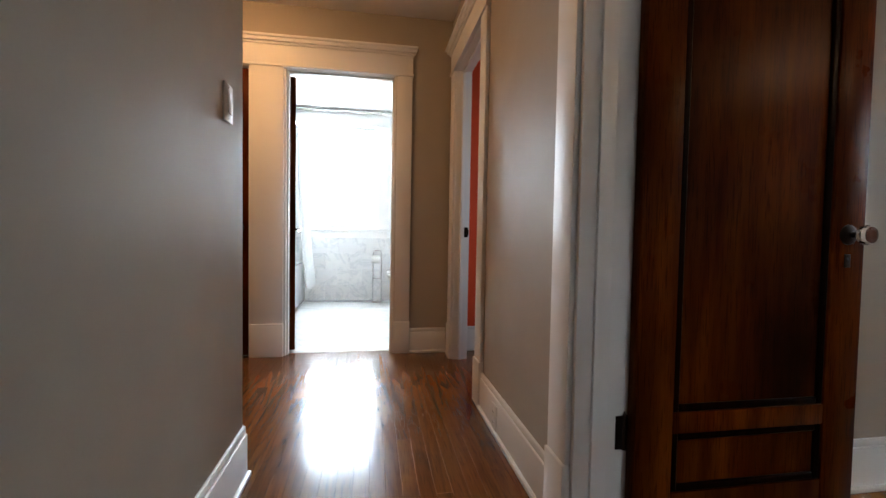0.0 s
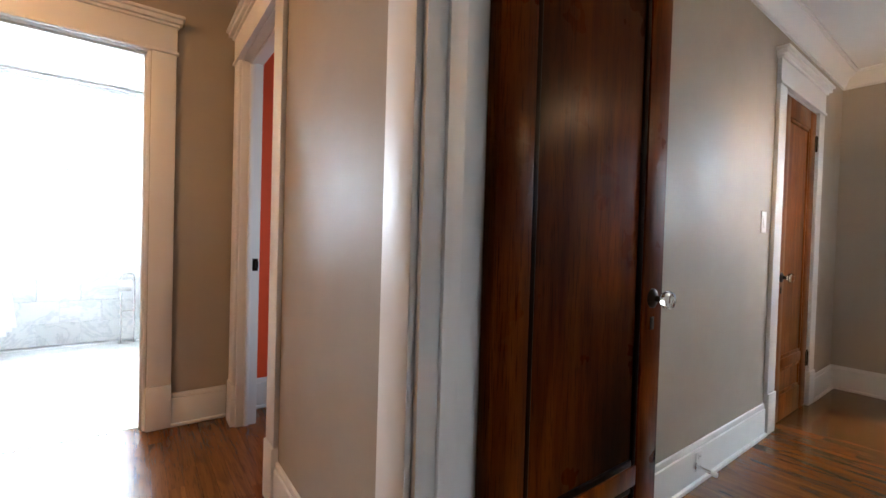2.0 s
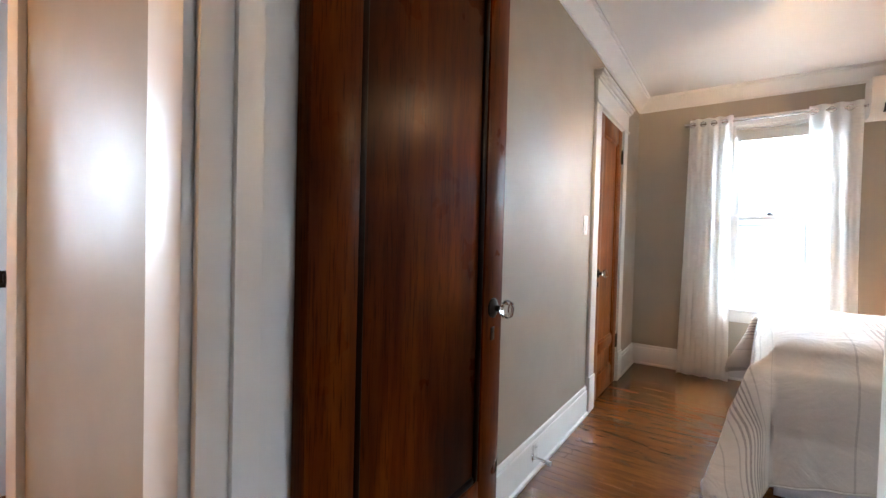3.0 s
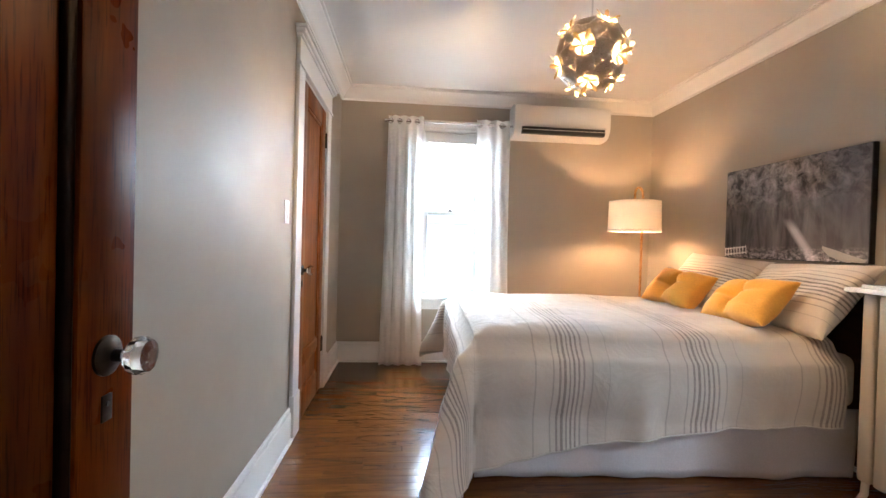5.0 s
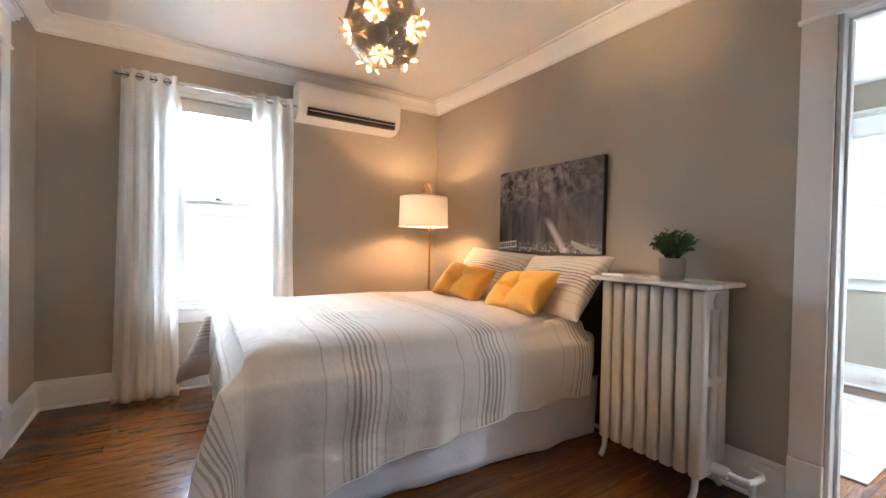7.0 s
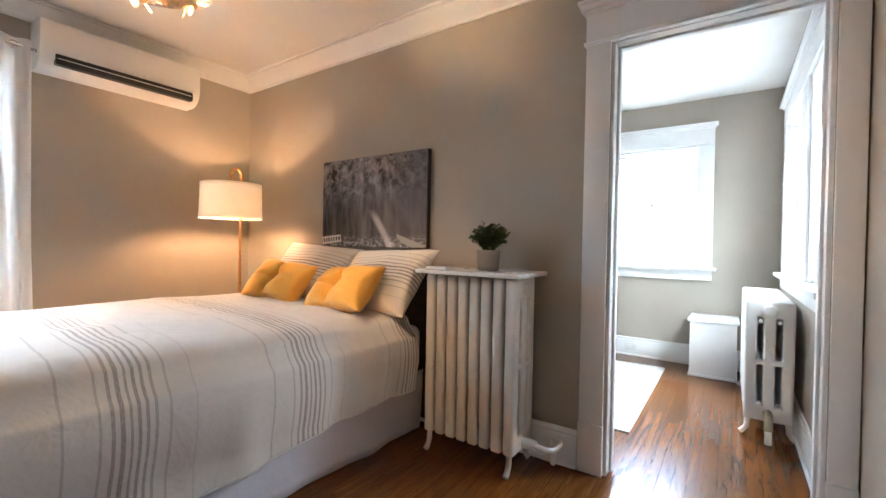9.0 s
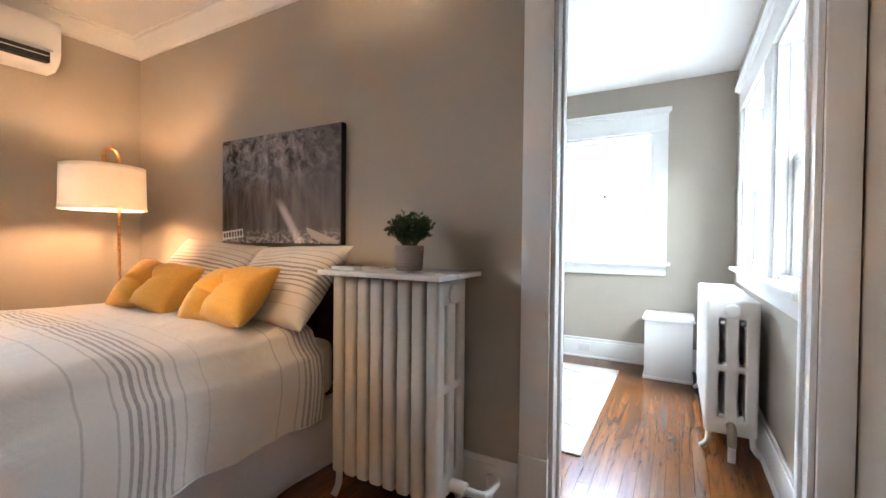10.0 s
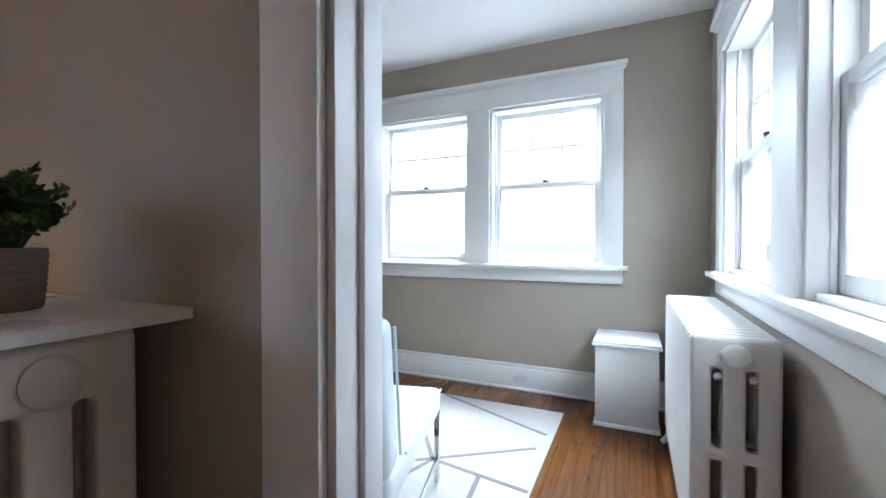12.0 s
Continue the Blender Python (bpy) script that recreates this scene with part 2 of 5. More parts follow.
def forest_print(name):
    """A black and white photograph of a sunlit wood, as a print on canvas: foliage, trunks, light shafts, a path."""
    n = Nodes(name)
    uv = n.add("UVMap").outputs[0]
    sx = n.add("SeparateXYZ", Vector=uv)
    u, v = sx.outputs[0], sx.outputs[1]
    leaves = n.ramp(n.noise(n.add("Mapping", Vector=uv, Scale=(1.5, 1, 1)).outputs[0], 9, 8, 0.72, 0.6), (0.40, 0.012), (0.66, 0.36))
    top = n.ramp(n.maths("ADD", v, n.maths("MULTIPLY", n.noise(uv, 5, 3), 0.35)), (0.62, 0.0), (0.92, 1.0))
    trunks = n.ramp(n.noise(n.add("Mapping", Vector=uv, Scale=(9, 0.9, 1)).outputs[0], 1.4, 5, 0.65, 0.5), (0.38, 0.016), (0.66, 0.16))
    lean = n.maths("ADD", u, n.maths("MULTIPLY", n.maths("SUBTRACT", v, 0.9), n.maths("MULTIPLY", n.maths("SUBTRACT", u, 0.45), 0.9)))
    rays = n.noise(n.add("CombineXYZ", X=n.maths("MULTIPLY", lean, 13.0), Y=n.maths("MULTIPLY", v, 0.8)).outputs[0], 1.0, 3, 0.55)
    band = n.ramp(n.maths("ABSOLUTE", n.maths("SUBTRACT", u, 0.52)), (0.05, 1.0), (0.42, 0.0))
    shafts = n.maths("MULTIPLY", n.maths("MULTIPLY", n.ramp(rays, (0.40, 0.0), (0.70, 0.20)), band), n.ramp(v, (0.05, 0.25), (0.7, 1.0)))
    tone = n.mix(top, trunks, leaves)
    haze = n.ramp(n.maths("ADD", n.maths("ADD", u, n.maths("MULTIPLY", v, -0.30)), n.maths("MULTIPLY", n.noise(uv, 6, 5, 0.6), 0.35)), (0.56, 0.0), (0.84, 0.55))
    tone = n.mix(haze, tone, (0.17, 0.17, 0.175))
    tone = n.mix(1.0, tone, shafts, "ADD")
    edge = n.maths("ABSOLUTE", n.maths("SUBTRACT", n.maths("ADD", u, n.maths("MULTIPLY", v, 0.45)), 0.70))
    path = n.maths("MULTIPLY", n.ramp(edge, (0.012, 1.0), (0.045, 0.0)), n.ramp(v, (0.30, 1.0), (0.42, 0.0)))
    tone = n.mix(path, tone, (0.52, 0.52, 0.53))
    low = n.maths("MULTIPLY", n.ramp(n.noise(uv, 34, 5, 0.7), (0.45, 0.0), (0.62, 0.5)), n.ramp(v, (0.02, 1.0), (0.14, 0.0)))
    tone = n.mix(1.0, tone, low, "ADD")
    tinted = n.mix(1.0, tone, (1.0, 0.94, 0.97), "MULTIPLY")
    return n.out(Base_Color=tinted, Roughness=0.7, Specular_IOR_Level=0.2, Normal=n.bump(n.noise(uv, 500, 2), 0.1, 0.0005))


DUVET = striped_linen("striped_duvet_cotton", (0.73, 0.69, 0.64), (0.25, 0.22, 0.205), 0.61, -0.215, (
    (0.130, 0.004, 0.30), (0.205, 0.006, 0.50), (0.244, 0.008, 0.75), (0.268, 0.009, 0.95), (0.289, 0.010, 1.0),
    (0.310, 0.009, 0.9), (0.331, 0.011, 1.0), (0.354, 0.010, 0.9), (0.384, 0.007, 0.55), (0.465, 0.006, 0.50)))
SHAM = striped_linen("striped_sham_cotton", (0.68, 0.62, 0.55), (0.13, 0.105, 0.095), 0.50, 0.0, (
    (0.095, 0.005, 0.4), (0.150, 0.006, 0.6), (0.185, 0.008, 0.8), (0.208, 0.008, 0.9), (0.230, 0.009, 1.0), (0.252, 0.008, 0.9), (0.274, 0.009, 1.0),
    (0.296, 0.007, 0.8), (0.322, 0.007, 0.7), (0.350, 0.006, 0.6), (0.385, 0.005, 0.4)))
LINING = cloth("white_duvet_lining", (0.66, 0.65, 0.62), crease=0.3)
SKIRT = cloth("grey_bed_skirt_cotton", (0.68, 0.67, 0.72), crease=0.4)
YELLOW = cloth("mustard_cushion_cotton", (0.86, 0.45, 0.065), crease=0.6, sheen=0.2)
CURTAIN = sheer("white_curtain_voile", (0.96, 0.955, 0.945), 0.78)
BATH_CURTAIN = sheer("white_shower_curtain", (0.82, 0.83, 0.83), 0.3)
SHADE = sheer("cream_lamp_shade", (0.82, 0.80, 0.76), 0.21)
PETAL = sheer("gold_petal", (0.42, 0.30, 0.135), 0.02)
LAMP_METAL = metal("brushed_bronze_sheet", (0.42, 0.37, 0.32), 0.30)
CANVAS = forest_print("forest_photograph")
CANVAS_EDGE = paint("canvas_edge", (0.012, 0.011, 0.012), 0.6)
RUG_WOOL = cloth("ivory_rug_wool", (0.43, 0.41, 0.38), crease=0.6)
RUG_LINE = cloth("taupe_rug_lines", (0.17, 0.15, 0.14), crease=0.6)
CHAIR_CLOTH = cloth("pale_blue_chair_linen", (0.64, 0.69, 0.70), crease=0.25)
PORCELAIN = paint("porcelain", (0.82, 0.82, 0.81), 0.12, 0.01, 40, 0.0)
MARBLE = marble("white_marble_tile")
LEAF = paint("leaf_green", (0.095, 0.19, 0.040), 0.45, 0.40, 40, 0.1, 0.3)
STEM = paint("stem_green", (0.06, 0.08, 0.02), 0.6)
CEMENT = paint("grey_cement_pot", (0.34, 0.29, 0.255), 0.8, 0.12, 90, 0.4)
SOIL = paint("soil", (0.03, 0.02, 0.012), 0.95, 0.3, 200, 0.6)
HEAD_WOOD = timber("espresso_headboard", (0.010, 0.005, 0.003), (0.03, 0.014, 0.008), (0.05, 0.024, 0.014), "x", 0.45, 0.0, False)
BOARD_WHITE = paint("white_shelf_lacquer", (0.76, 0.74, 0.72), 0.28, 0.02, 50, 0.03)
SIDING = paint("pale_siding", (0.86, 0.86, 0.87), 0.8, 0.05)
SHINGLE = paint("roof_shingle", (0.50, 0.49, 0.50), 0.9, 0.1, 30, 0.4)
BARK = paint("bare_bark", (0.28, 0.25, 0.23), 0.9, 0.2, 60, 0.5)

FLOOR_ISLANDS = timber("oak_strip_floor_joined", *OAK, "y", 0.16, 0.08, "island", 1.0, 0.03, 4.6, 0.32, 0.45, 0.10)


# ---- helpers for building ----
def box(bm, x0, x1, y0, y1, z0, z1):
    made = bmesh.ops.create_cube(bm, size=1.0, matrix=Matrix.Translation(((x0 + x1) / 2, (y0 + y1) / 2, (z0 + z1) / 2))
                                 @ Matrix.Diagonal((abs(x1 - x0), abs(y1 - y0), abs(z1 - z0), 1)))
    return made["verts"]


def bevel(bm, width=0.003, segments=2, angle=30):
    edges = [e for e in bm.edges if len(e.link_faces) == 2 and e.calc_face_angle(0) > radians(angle)]
    bmesh.ops.bevel(bm, geom=edges, offset=width, segments=segments, affect="EDGES", profile=0.5, clamp_overlap=True)
    return bm


def rod(bm, a, b, radius, sides=14, radius2=None):
    a, b = Vector(a), Vector(b)
    m = Matrix.Translation((a + b) / 2) @ (b - a).to_track_quat("Z", "Y").to_matrix().to_4x4()
    bmesh.ops.create_cone(bm, cap_ends=True, segments=sides, radius1=radius, radius2=radius if radius2 is None else radius2,
                          depth=(b - a).length, matrix=m)
    return bm


def tube(bm, points, radius, sides=10):
    """A round bar along a line of points."""
    points = [Vector(p) for p in points]
    rings = []
    for i, p in enumerate(points):
        way = (points[min(i + 1, len(points) - 1)] - points[max(i - 1, 0)]).normalized()
        side = way.orthogonal().normalized() if i == 0 else (last - way * last.dot(way)).normalized()
        last = side
        up = way.cross(side)
        rings.append([bm.verts.new(p + radius * (math.cos(k * math.tau / sides) * side + math.sin(k * math.tau / sides) * up)) for k in range(sides)])
    for a, b in zip(rings, rings[1:]):
        for k in range(sides):
            bm.faces.new((a[k], a[(k + 1) % sides], b[(k + 1) % sides], b[k]))
    bm.faces.new(rings[0][::-1])
    bm.faces.new(rings[-1])
    return bm


def lathe(bm, profile, at=(0, 0, 0), sides=24, turn=None):
    """A turned shape from (radius, height) pairs."""
    turn = turn or Matrix.Identity(4)
    rings = [[bm.verts.new(Vector(at) + (turn @ Vector((r * math.cos(k * math.tau / sides), r * math.sin(k * math.tau / sides), h)))) for k in range(sides)]
             for r, h in profile]
    for a, b in zip(rings, rings[1:]):
        for k in range(sides):
            bm.faces.new((a[k], a[(k + 1) % sides], b[(k + 1) % sides], b[k]))
    bm.faces.new(rings[0][::-1])
    bm.faces.new(rings[-1])
    return bm


def finish(ob, bm, material, smooth=True):
    bmesh.ops.recalc_face_normals(bm, faces=bm.faces)
    if smooth:
        for f in bm.faces:
            f.smooth = True
        for e in bm.edges:
            if len(e.link_faces) == 2 and e.calc_face_angle(0) > radians(38):
                e.smooth = False
    bm.to_mesh(ob.data)
    bm.free()
    if material:
        ob.data.materials.append(material)
    return ob


def part(name, bm, material, parent=None, label="", smooth=True):
    ob = new(name, bpy.data.meshes.new(name))
    finish(ob, bm, material, smooth)
    if parent is not None:
        ob.parent = parent
        ob.matrix_parent_inverse = parent.matrix_basis.inverted()
    return tagged(ob, label)


def holder(name, place, label, category, group="", kind=""):
    ob = new(name)
    ob.location = place
    ob.empty_display_size = 0.1
    bpy.context.view_layer.update()
    return tagged(ob, label, category, group, kind)


def structure(name, bm, material, label, category, smooth=False):
    return tagged(part(name, bm, material, smooth=smooth), label, category, kind="structure")


def boxes(*rows):
    bm = bmesh.new()
    for row in rows:
        box(bm, *row)
    return bm


def wall_x(y0, y1, x0, x1, openings, z1=CEIL):
    """A wall along x, between y0 and y1; openings are (x0, x1, z0, z1)."""
    bm, at = bmesh.new(), x0
    for a, b, low, high in sorted(openings):
        box(bm, at, a, y0, y1, 0, z1)
        if low > 0:
            box(bm, a, b, y0, y1, 0, low)
        if high < z1:
            box(bm, a, b, y0, y1, high, z1)
        at = b
    box(bm, at, x1, y0, y1, 0, z1)
    return bm


def wall_y(x0, x1, y0, y1, openings, z1=CEIL):
    bm, at = bmesh.new(), y0
    for a, b, low, high in sorted(openings):
        box(bm, x0, x1, at, a, 0, z1)
        if low > 0:
            box(bm, x0, x1, a, b, 0, low)
        if high < z1:
            box(bm, x0, x1, a, b, high, z1)
        at = b
    box(bm, x0, x1, at, y1, 0, z1)
    return bm


# ---- walls, ceilings ----
DOOR_H = 2.03


def west_wall():
    """Thicker beside the bedroom than beside the orange room."""
    bm = wall_y(1.555, 1.71, -0.93, 2.20, [(1.20, 1.965, 0, DOOR_H)])
    thin = wall_y(1.555, 1.655, 2.20, 3.975, [(3.05, 3.78, 0, DOOR_H)])
    extra = bpy.data.meshes.new("wall_west_part")
    thin.to_mesh(extra)
    thin.free()
    bm.from_mesh(extra)
    bpy.data.meshes.remove(extra)
    return bm


structure("wall_north", wall_x(2.085, 2.20, 1.71, 5.75, [(4.165, 4.86, 0, DOOR_H)]), WALL, "taupe painted bedroom wall with a closet door", "wall")
structure("wall_east", wall_y(5.55, 5.75, -0.815, 2.085, [(0.80, 1.36, 0.60, 2.12)]), WALL, "taupe painted bedroom wall with one window", "wall")
structure("wall_south", wall_x(-0.93, -0.815, 1.71, 5.75, [(1.80, 2.575, 0, DOOR_H)]), WALL, "taupe painted wall with an opening to the sun room", "wall")
structure("wall_west", west_wall(), WALL, "taupe painted wall between hall and bedroom", "wall")
structure("wall_hall_north", wall_x(3.975, 4.095, -1.20, 1.655, [(-0.60, 0.155, 0, DOOR_H), (0.37, 1.148, 0, DOOR_H)]), WALL, "taupe painted hall wall with two doorways", "wall")
structure("wall_hall_west", boxes((0.40, 0.535, -0.93, 2.46, 0, CEIL), (-1.20, 0.40, 2.34, 2.46, 0, CEIL)), WALL, "taupe painted hall wall ending in a corner", "wall")
structure("wall_hall_end", boxes((-1.32, -1.20, 2.34, 4.095, 0, CEIL)), WALL, "taupe painted wall closing the hall", "wall")
structure("wall_hall_south", boxes((0.40, 1.71, -1.105, -0.93, 0, CEIL)), WALL, "taupe painted wall closing the hall", "wall")
structure("wall_sun_room_west", wall_y(1.585, 1.755, -3.30, -0.93, [(-1.77, -1.17, 0.90, 2.03), (-2.88, -2.0, 0.90, 2.03)]), WALL, "taupe painted sun room wall with two windows", "wall")
structure("wall_sun_room_south", wall_x(-3.47, -3.30, 1.585, 5.20, [(2.355, 3.145, 0.90, 2.03), (3.305, 4.095, 0.90, 2.03)]), WALL, "taupe painted sun room wall with a double window", "wall")
structure("wall_sun_room_east", boxes((5.08, 5.20, -3.30, -0.93, 0, CEIL)), WALL, "taupe painted wall closing the sun room", "wall")
# The far side at x 3.3 is unseen; its opening is added for light.
structure("wall_orange_room", boxes((1.655, 3.4, 4.0, 4.12, 0, CEIL), (3.3, 3.4, 2.20, 2.6, 0, CEIL), (3.3, 3.4, 3.6, 4.0, 0, CEIL), (3.3, 3.4, 2.6, 3.6, 0, 0.9), (3.3, 3.4, 2.6, 3.6, 2.05, CEIL)), ORANGE, "bright orange painted wall of the next room", "wall")
structure("wall_bathroom", boxes((-0.95, -0.83, 4.095, 6.45, 0, CEIL), (1.74, 1.86, 4.095, 6.45, 0, CEIL)), BATH_WALL, "white bathroom side walls", "wall")
structure("wall_bathroom_north", wall_x(6.45, 6.60, -0.95, 1.86, [(0.10, 1.06, 0.93, 2.28)]), BATH_WALL, "white bathroom wall with a wide window", "wall")
structure("ceiling_bedroom", boxes((1.56, 5.75, -0.9, 2.2, CEIL, CEIL + 0.1)), CEILING, "white painted bedroom ceiling", "ceiling")
structure("ceiling_hall", boxes((-1.32, 1.56, -1.1, 4.03, CEIL, CEIL + 0.1)), CEILING, "white painted hall ceiling", "ceiling")
structure("ceiling_sun_room", boxes((1.585, 5.2, -3.47, -0.9, CEIL, CEIL + 0.1)), CEILING, "white painted sun room ceiling", "ceiling")
structure("ceiling_bathroom", boxes((-0.95, 1.86, 4.03, 6.6, CEIL, CEIL + 0.1)), CEILING, "white painted bathroom ceiling", "ceiling")
structure("ceiling_orange_room", boxes((1.56, 3.4, 2.2, 4.12, CEIL, CEIL + 0.1)), CEILING, "white painted ceiling of the next room", "ceiling")
floor = structure("floor", boxes((-1.32, 1.555, 2.34, 4.04, -0.12, -0.012), (0.40, 1.555, -1.1, 2.34, -0.12, -0.012), (1.555, 3.40, -3.47, 4.04, -0.12, -0.012), (3.40, 5.20, -3.47, 2.20, -0.12, -0.012), (5.20, 5.75, -0.93, 2.20, -0.12, -0.012)), SUB_FLOOR, "stained oak strip floor with a satin varnish", "floor")
floor_bath = structure("floor_bathroom", boxes((-0.95, 1.86, 4.04, 6.6, -0.12, -0.012)), BATH_WALL, "white marble mosaic bathroom floor", "floor")
structure("ground", boxes((-900, 900, -900, 900, -3.3, -3.2)), paint("garden_ground", (0.55, 0.55, 0.53), 0.9, 0.08, 8), "pale wintry ground outside the house", "ground")


# ---- trim ----
def plank_trim(name, rows, label="", width=0.003):
    bm = boxes(*rows)
    bevel(bm, width, 2)
    return structure(name, bm, TRIM, label or "white painted wooden trim", "trim", smooth=True)


def skirting(name, axis, face, side, a, b):
    """A tall baseboard with its shoe along a wall; face: the wall's place, side: the way it faces."""
    rows = ((0.018, 0.0, 0.155), (0.012, 0.155, 0.183), (0.032, 0.0, 0.018))
    bm = bmesh.new()
    for i, (depth, z0, z1) in enumerate(rows):
        p, q = sorted((face, face + side * depth))
        box(bm, *((a, b, p, q) if axis == "x" else (p, q, a, b)), z0, z1)
    bevel(bm, 0.004, 2)
    return structure(name, bm, TRIM, "tall white painted baseboard with a shoe moulding", "baseboard", smooth=True)


def casing(name, axis, face, side, a, b, width=0.115, left=True, right=True, head_from=None, head_to=None, depth=0.02, label="", width_left=None):
    """Craftsman door casing: flat legs on plinth blocks, a plain head board and a crown cap."""
    bm = bmesh.new()

    def put(u0, u1, d0, d1, z0, z1):
        p, q = sorted((face + side * d0, face + side * d1))
        box(bm, *((u0, u1, p, q) if axis == "x" else (p, q, u0, u1)), z0, z1)

    for on, u0, u1 in ((left, a - (width_left or width), a), (right, b, b + width)):
        if on:
            put(u0 + 0.002, u1 - 0.002, 0, depth, 0.235, DOOR_H)
            put(u0, u1, 0, depth + 0.008, 0, 0.235)
    h0 = a - width if head_from is None else head_from
    h1 = b + width if head_to is None else head_to
    put(h0, h1, 0, depth + 0.002, DOOR_H + 0.002, 2.17)
    put(h0 - 0.008, h1 + 0.008, 0, depth + 0.010, DOOR_H - 0.010, DOOR_H + 0.006)
    put(h0 - 0.010, h1 + 0.010, 0, depth + 0.014, 2.165, 2.18)
    put(h0 - 0.022, h1 + 0.022, 0, depth + 0.030, 2.18, 2.205)
    put(h0 - 0.032, h1 + 0.032, 0, depth + 0.042, 2.205, 2.222)
    bevel(bm, 0.003, 2)
    return structure(name, bm, TRIM, label or "white painted craftsman door casing", "trim", smooth=True)


def jamb(name, axis, w0, w1, a, b, stop):
    """The lining of a doorway through a wall from w0 to w1, with its stop."""
    bm = bmesh.new()

    def put(u0, u1, d0, d1, z0, z1):
        box(bm, *((u0, u1, d0, d1) if axis == "x" else (d0, d1, u0, u1)), z0, z1)

    w0, w1 = w0 - 0.004, w1 + 0.004
    put(a, a + 0.016, w0, w1, 0, DOOR_H)
    put(b - 0.016, b, w0, w1, 0, DOOR_H)
    put(a + 0.016, b - 0.016, w0, w1, DOOR_H - 0.016, DOOR_H)
    s0, s1 = stop
    put(a + 0.016, a + 0.028, s0, s1, 0, DOOR_H - 0.016)
    put(b - 0.028, b - 0.016, s0, s1, 0, DOOR_H - 0.016)
    put(a + 0.028, b - 0.028, s0, s1, DOOR_H - 0.028, DOOR_H - 0.016)
    bevel(bm, 0.002, 2)
    return structure(name, bm, TRIM, "white painted door lining with a stop", "trim", smooth=True)


skirting("baseboard_north_west", "x", 2.085, -1, 1.71, 4.03)
skirting("baseboard_north_east", "x", 2.085, -1, 4.98, 5.55)
skirting("baseboard_east", "y", 5.55, -1, -0.815, 2.085)
skirting("baseboard_south", "x", -0.815, 1, 2.695, 5.55)
skirting("baseboard_west", "y", 1.71, 1, -0.815, 1.08)
skirting("baseboard_hall_east", "y", 1.555, -1, 2.095, 2.93)
skirting("baseboard_hall_east_end", "y", 1.555, -1, -0.93, 1.08)
skirting("baseboard_hall_north", "x", 3.975, -1, 1.263, 1.535)
skirting("baseboard_hall_west", "y", 0.535, 1, -0.93, 2.46)
skirting("baseboard_hall_corner", "x", 2.46, 1, -1.2, 0.535)
skirting("baseboard_sun_south", "x", -3.30, 1, 1.755, 5.08)
skirting("baseboard_sun_west", "y", 1.755, 1, -3.30, -0.93)
skirting("baseboard_orange_room", "x", 4.0, -1, 1.66, 3.3)

casing("trim_closet_door", "x", 2.085, -1, 4.165, 4.86, 0.125)
casing("trim_sun_room_door", "x", -0.815, 1, 1.80, 2.575, 0.115, width_left=0.086, head_from=1.745, label="white painted craftsman casing round the opening to the sun room")
casing("trim_bedroom_door_hall", "y", 1.555, -1, 1.20, 1.965, 0.125)
casing("trim_bedroom_door", "y", 1.71, 1, 1.20, 1.965, 0.10, right=True)
casing("trim_orange_room_door", "y", 1.555, -1, 3.05, 3.78, 0.12)
casing("trim_hall_doors", "x", 3.975, -1, 0.37, 1.148, 0.115, left=False, head_from=-0.72, label="white painted casing over two hall doorways")
plank_trim("trim_hall_pilaster", [(0.155, 0.37, 3.955, 3.975, 0.235, DOOR_H), (0.153, 0.372, 3.945, 3.975, 0, 0.235)], "wide white board between two hall doorways")
jamb("trim_lining_sun_room", "x", -0.93, -0.815, 1.80, 2.575, (-0.905, -0.865))
jamb("trim_lining_bedroom", "y", 1.555, 1.71, 1.20, 1.965, (1.60, 1.645))
jamb("trim_lining_orange", "y", 1.555, 1.655, 3.05, 3.78, (1.59, 1.615))
jamb("trim_lining_bathroom", "x", 3.975, 4.095, 0.37, 1.148, (4.0, 4.045))
jamb("trim_lining_closet", "x", 2.085, 2.20, 4.165, 4.86, (2.14, 2.17))
jamb("trim_lining_hall_closet", "x", 3.975, 4.095, -0.60, 0.155, (4.04, 4.07))


def cornice(name, x0, x1, y0, y1):
    """A cove moulding round a room, swept along its four walls."""
    profile = [(0.0, 0.115), (0.012, 0.115), (0.012, 0.100), (0.020, 0.094), (0.030, 0.070), (0.050, 0.045), (0.078, 0.028),
               (0.084, 0.022), (0.084, 0.012), (0.100, 0.012), (0.100, 0.0)]
    bm = bmesh.new()
    loops = []
    for d, h in profile:
        loops.append([bm.verts.new((x, y, CEIL - h)) for x, y in ((x0 + d, y0 + d), (x1 - d, y0 + d), (x1 - d, y1 - d), (x0 + d, y1 - d))])
    for a, b in zip(loops, loops[1:]):
        for k in range(4):
            bm.faces.new((a[k], a[(k + 1) % 4], b[(k + 1) % 4], b[k]))
    return structure(name, bm, TRIM, "white plaster cornice round the bedroom", "trim", smooth=True)


cornice("trim_cornice", 1.71, 5.55, -0.815, 2.085)


# ---- windows ----
def sash(bm, a, b, z0, z1, d0, d1, put, stile=0.042, low=0.055, high=0.036):
    put(bm, a, a + stile, d0, d1, z0, z1)
    put(bm, b - stile, b, d0, d1, z0, z1)
    put(bm, a + stile, b - stile, d0, d1, z0, z0 + low)
    put(bm, a + stile, b - stile, d0, d1, z1 - high, z1)


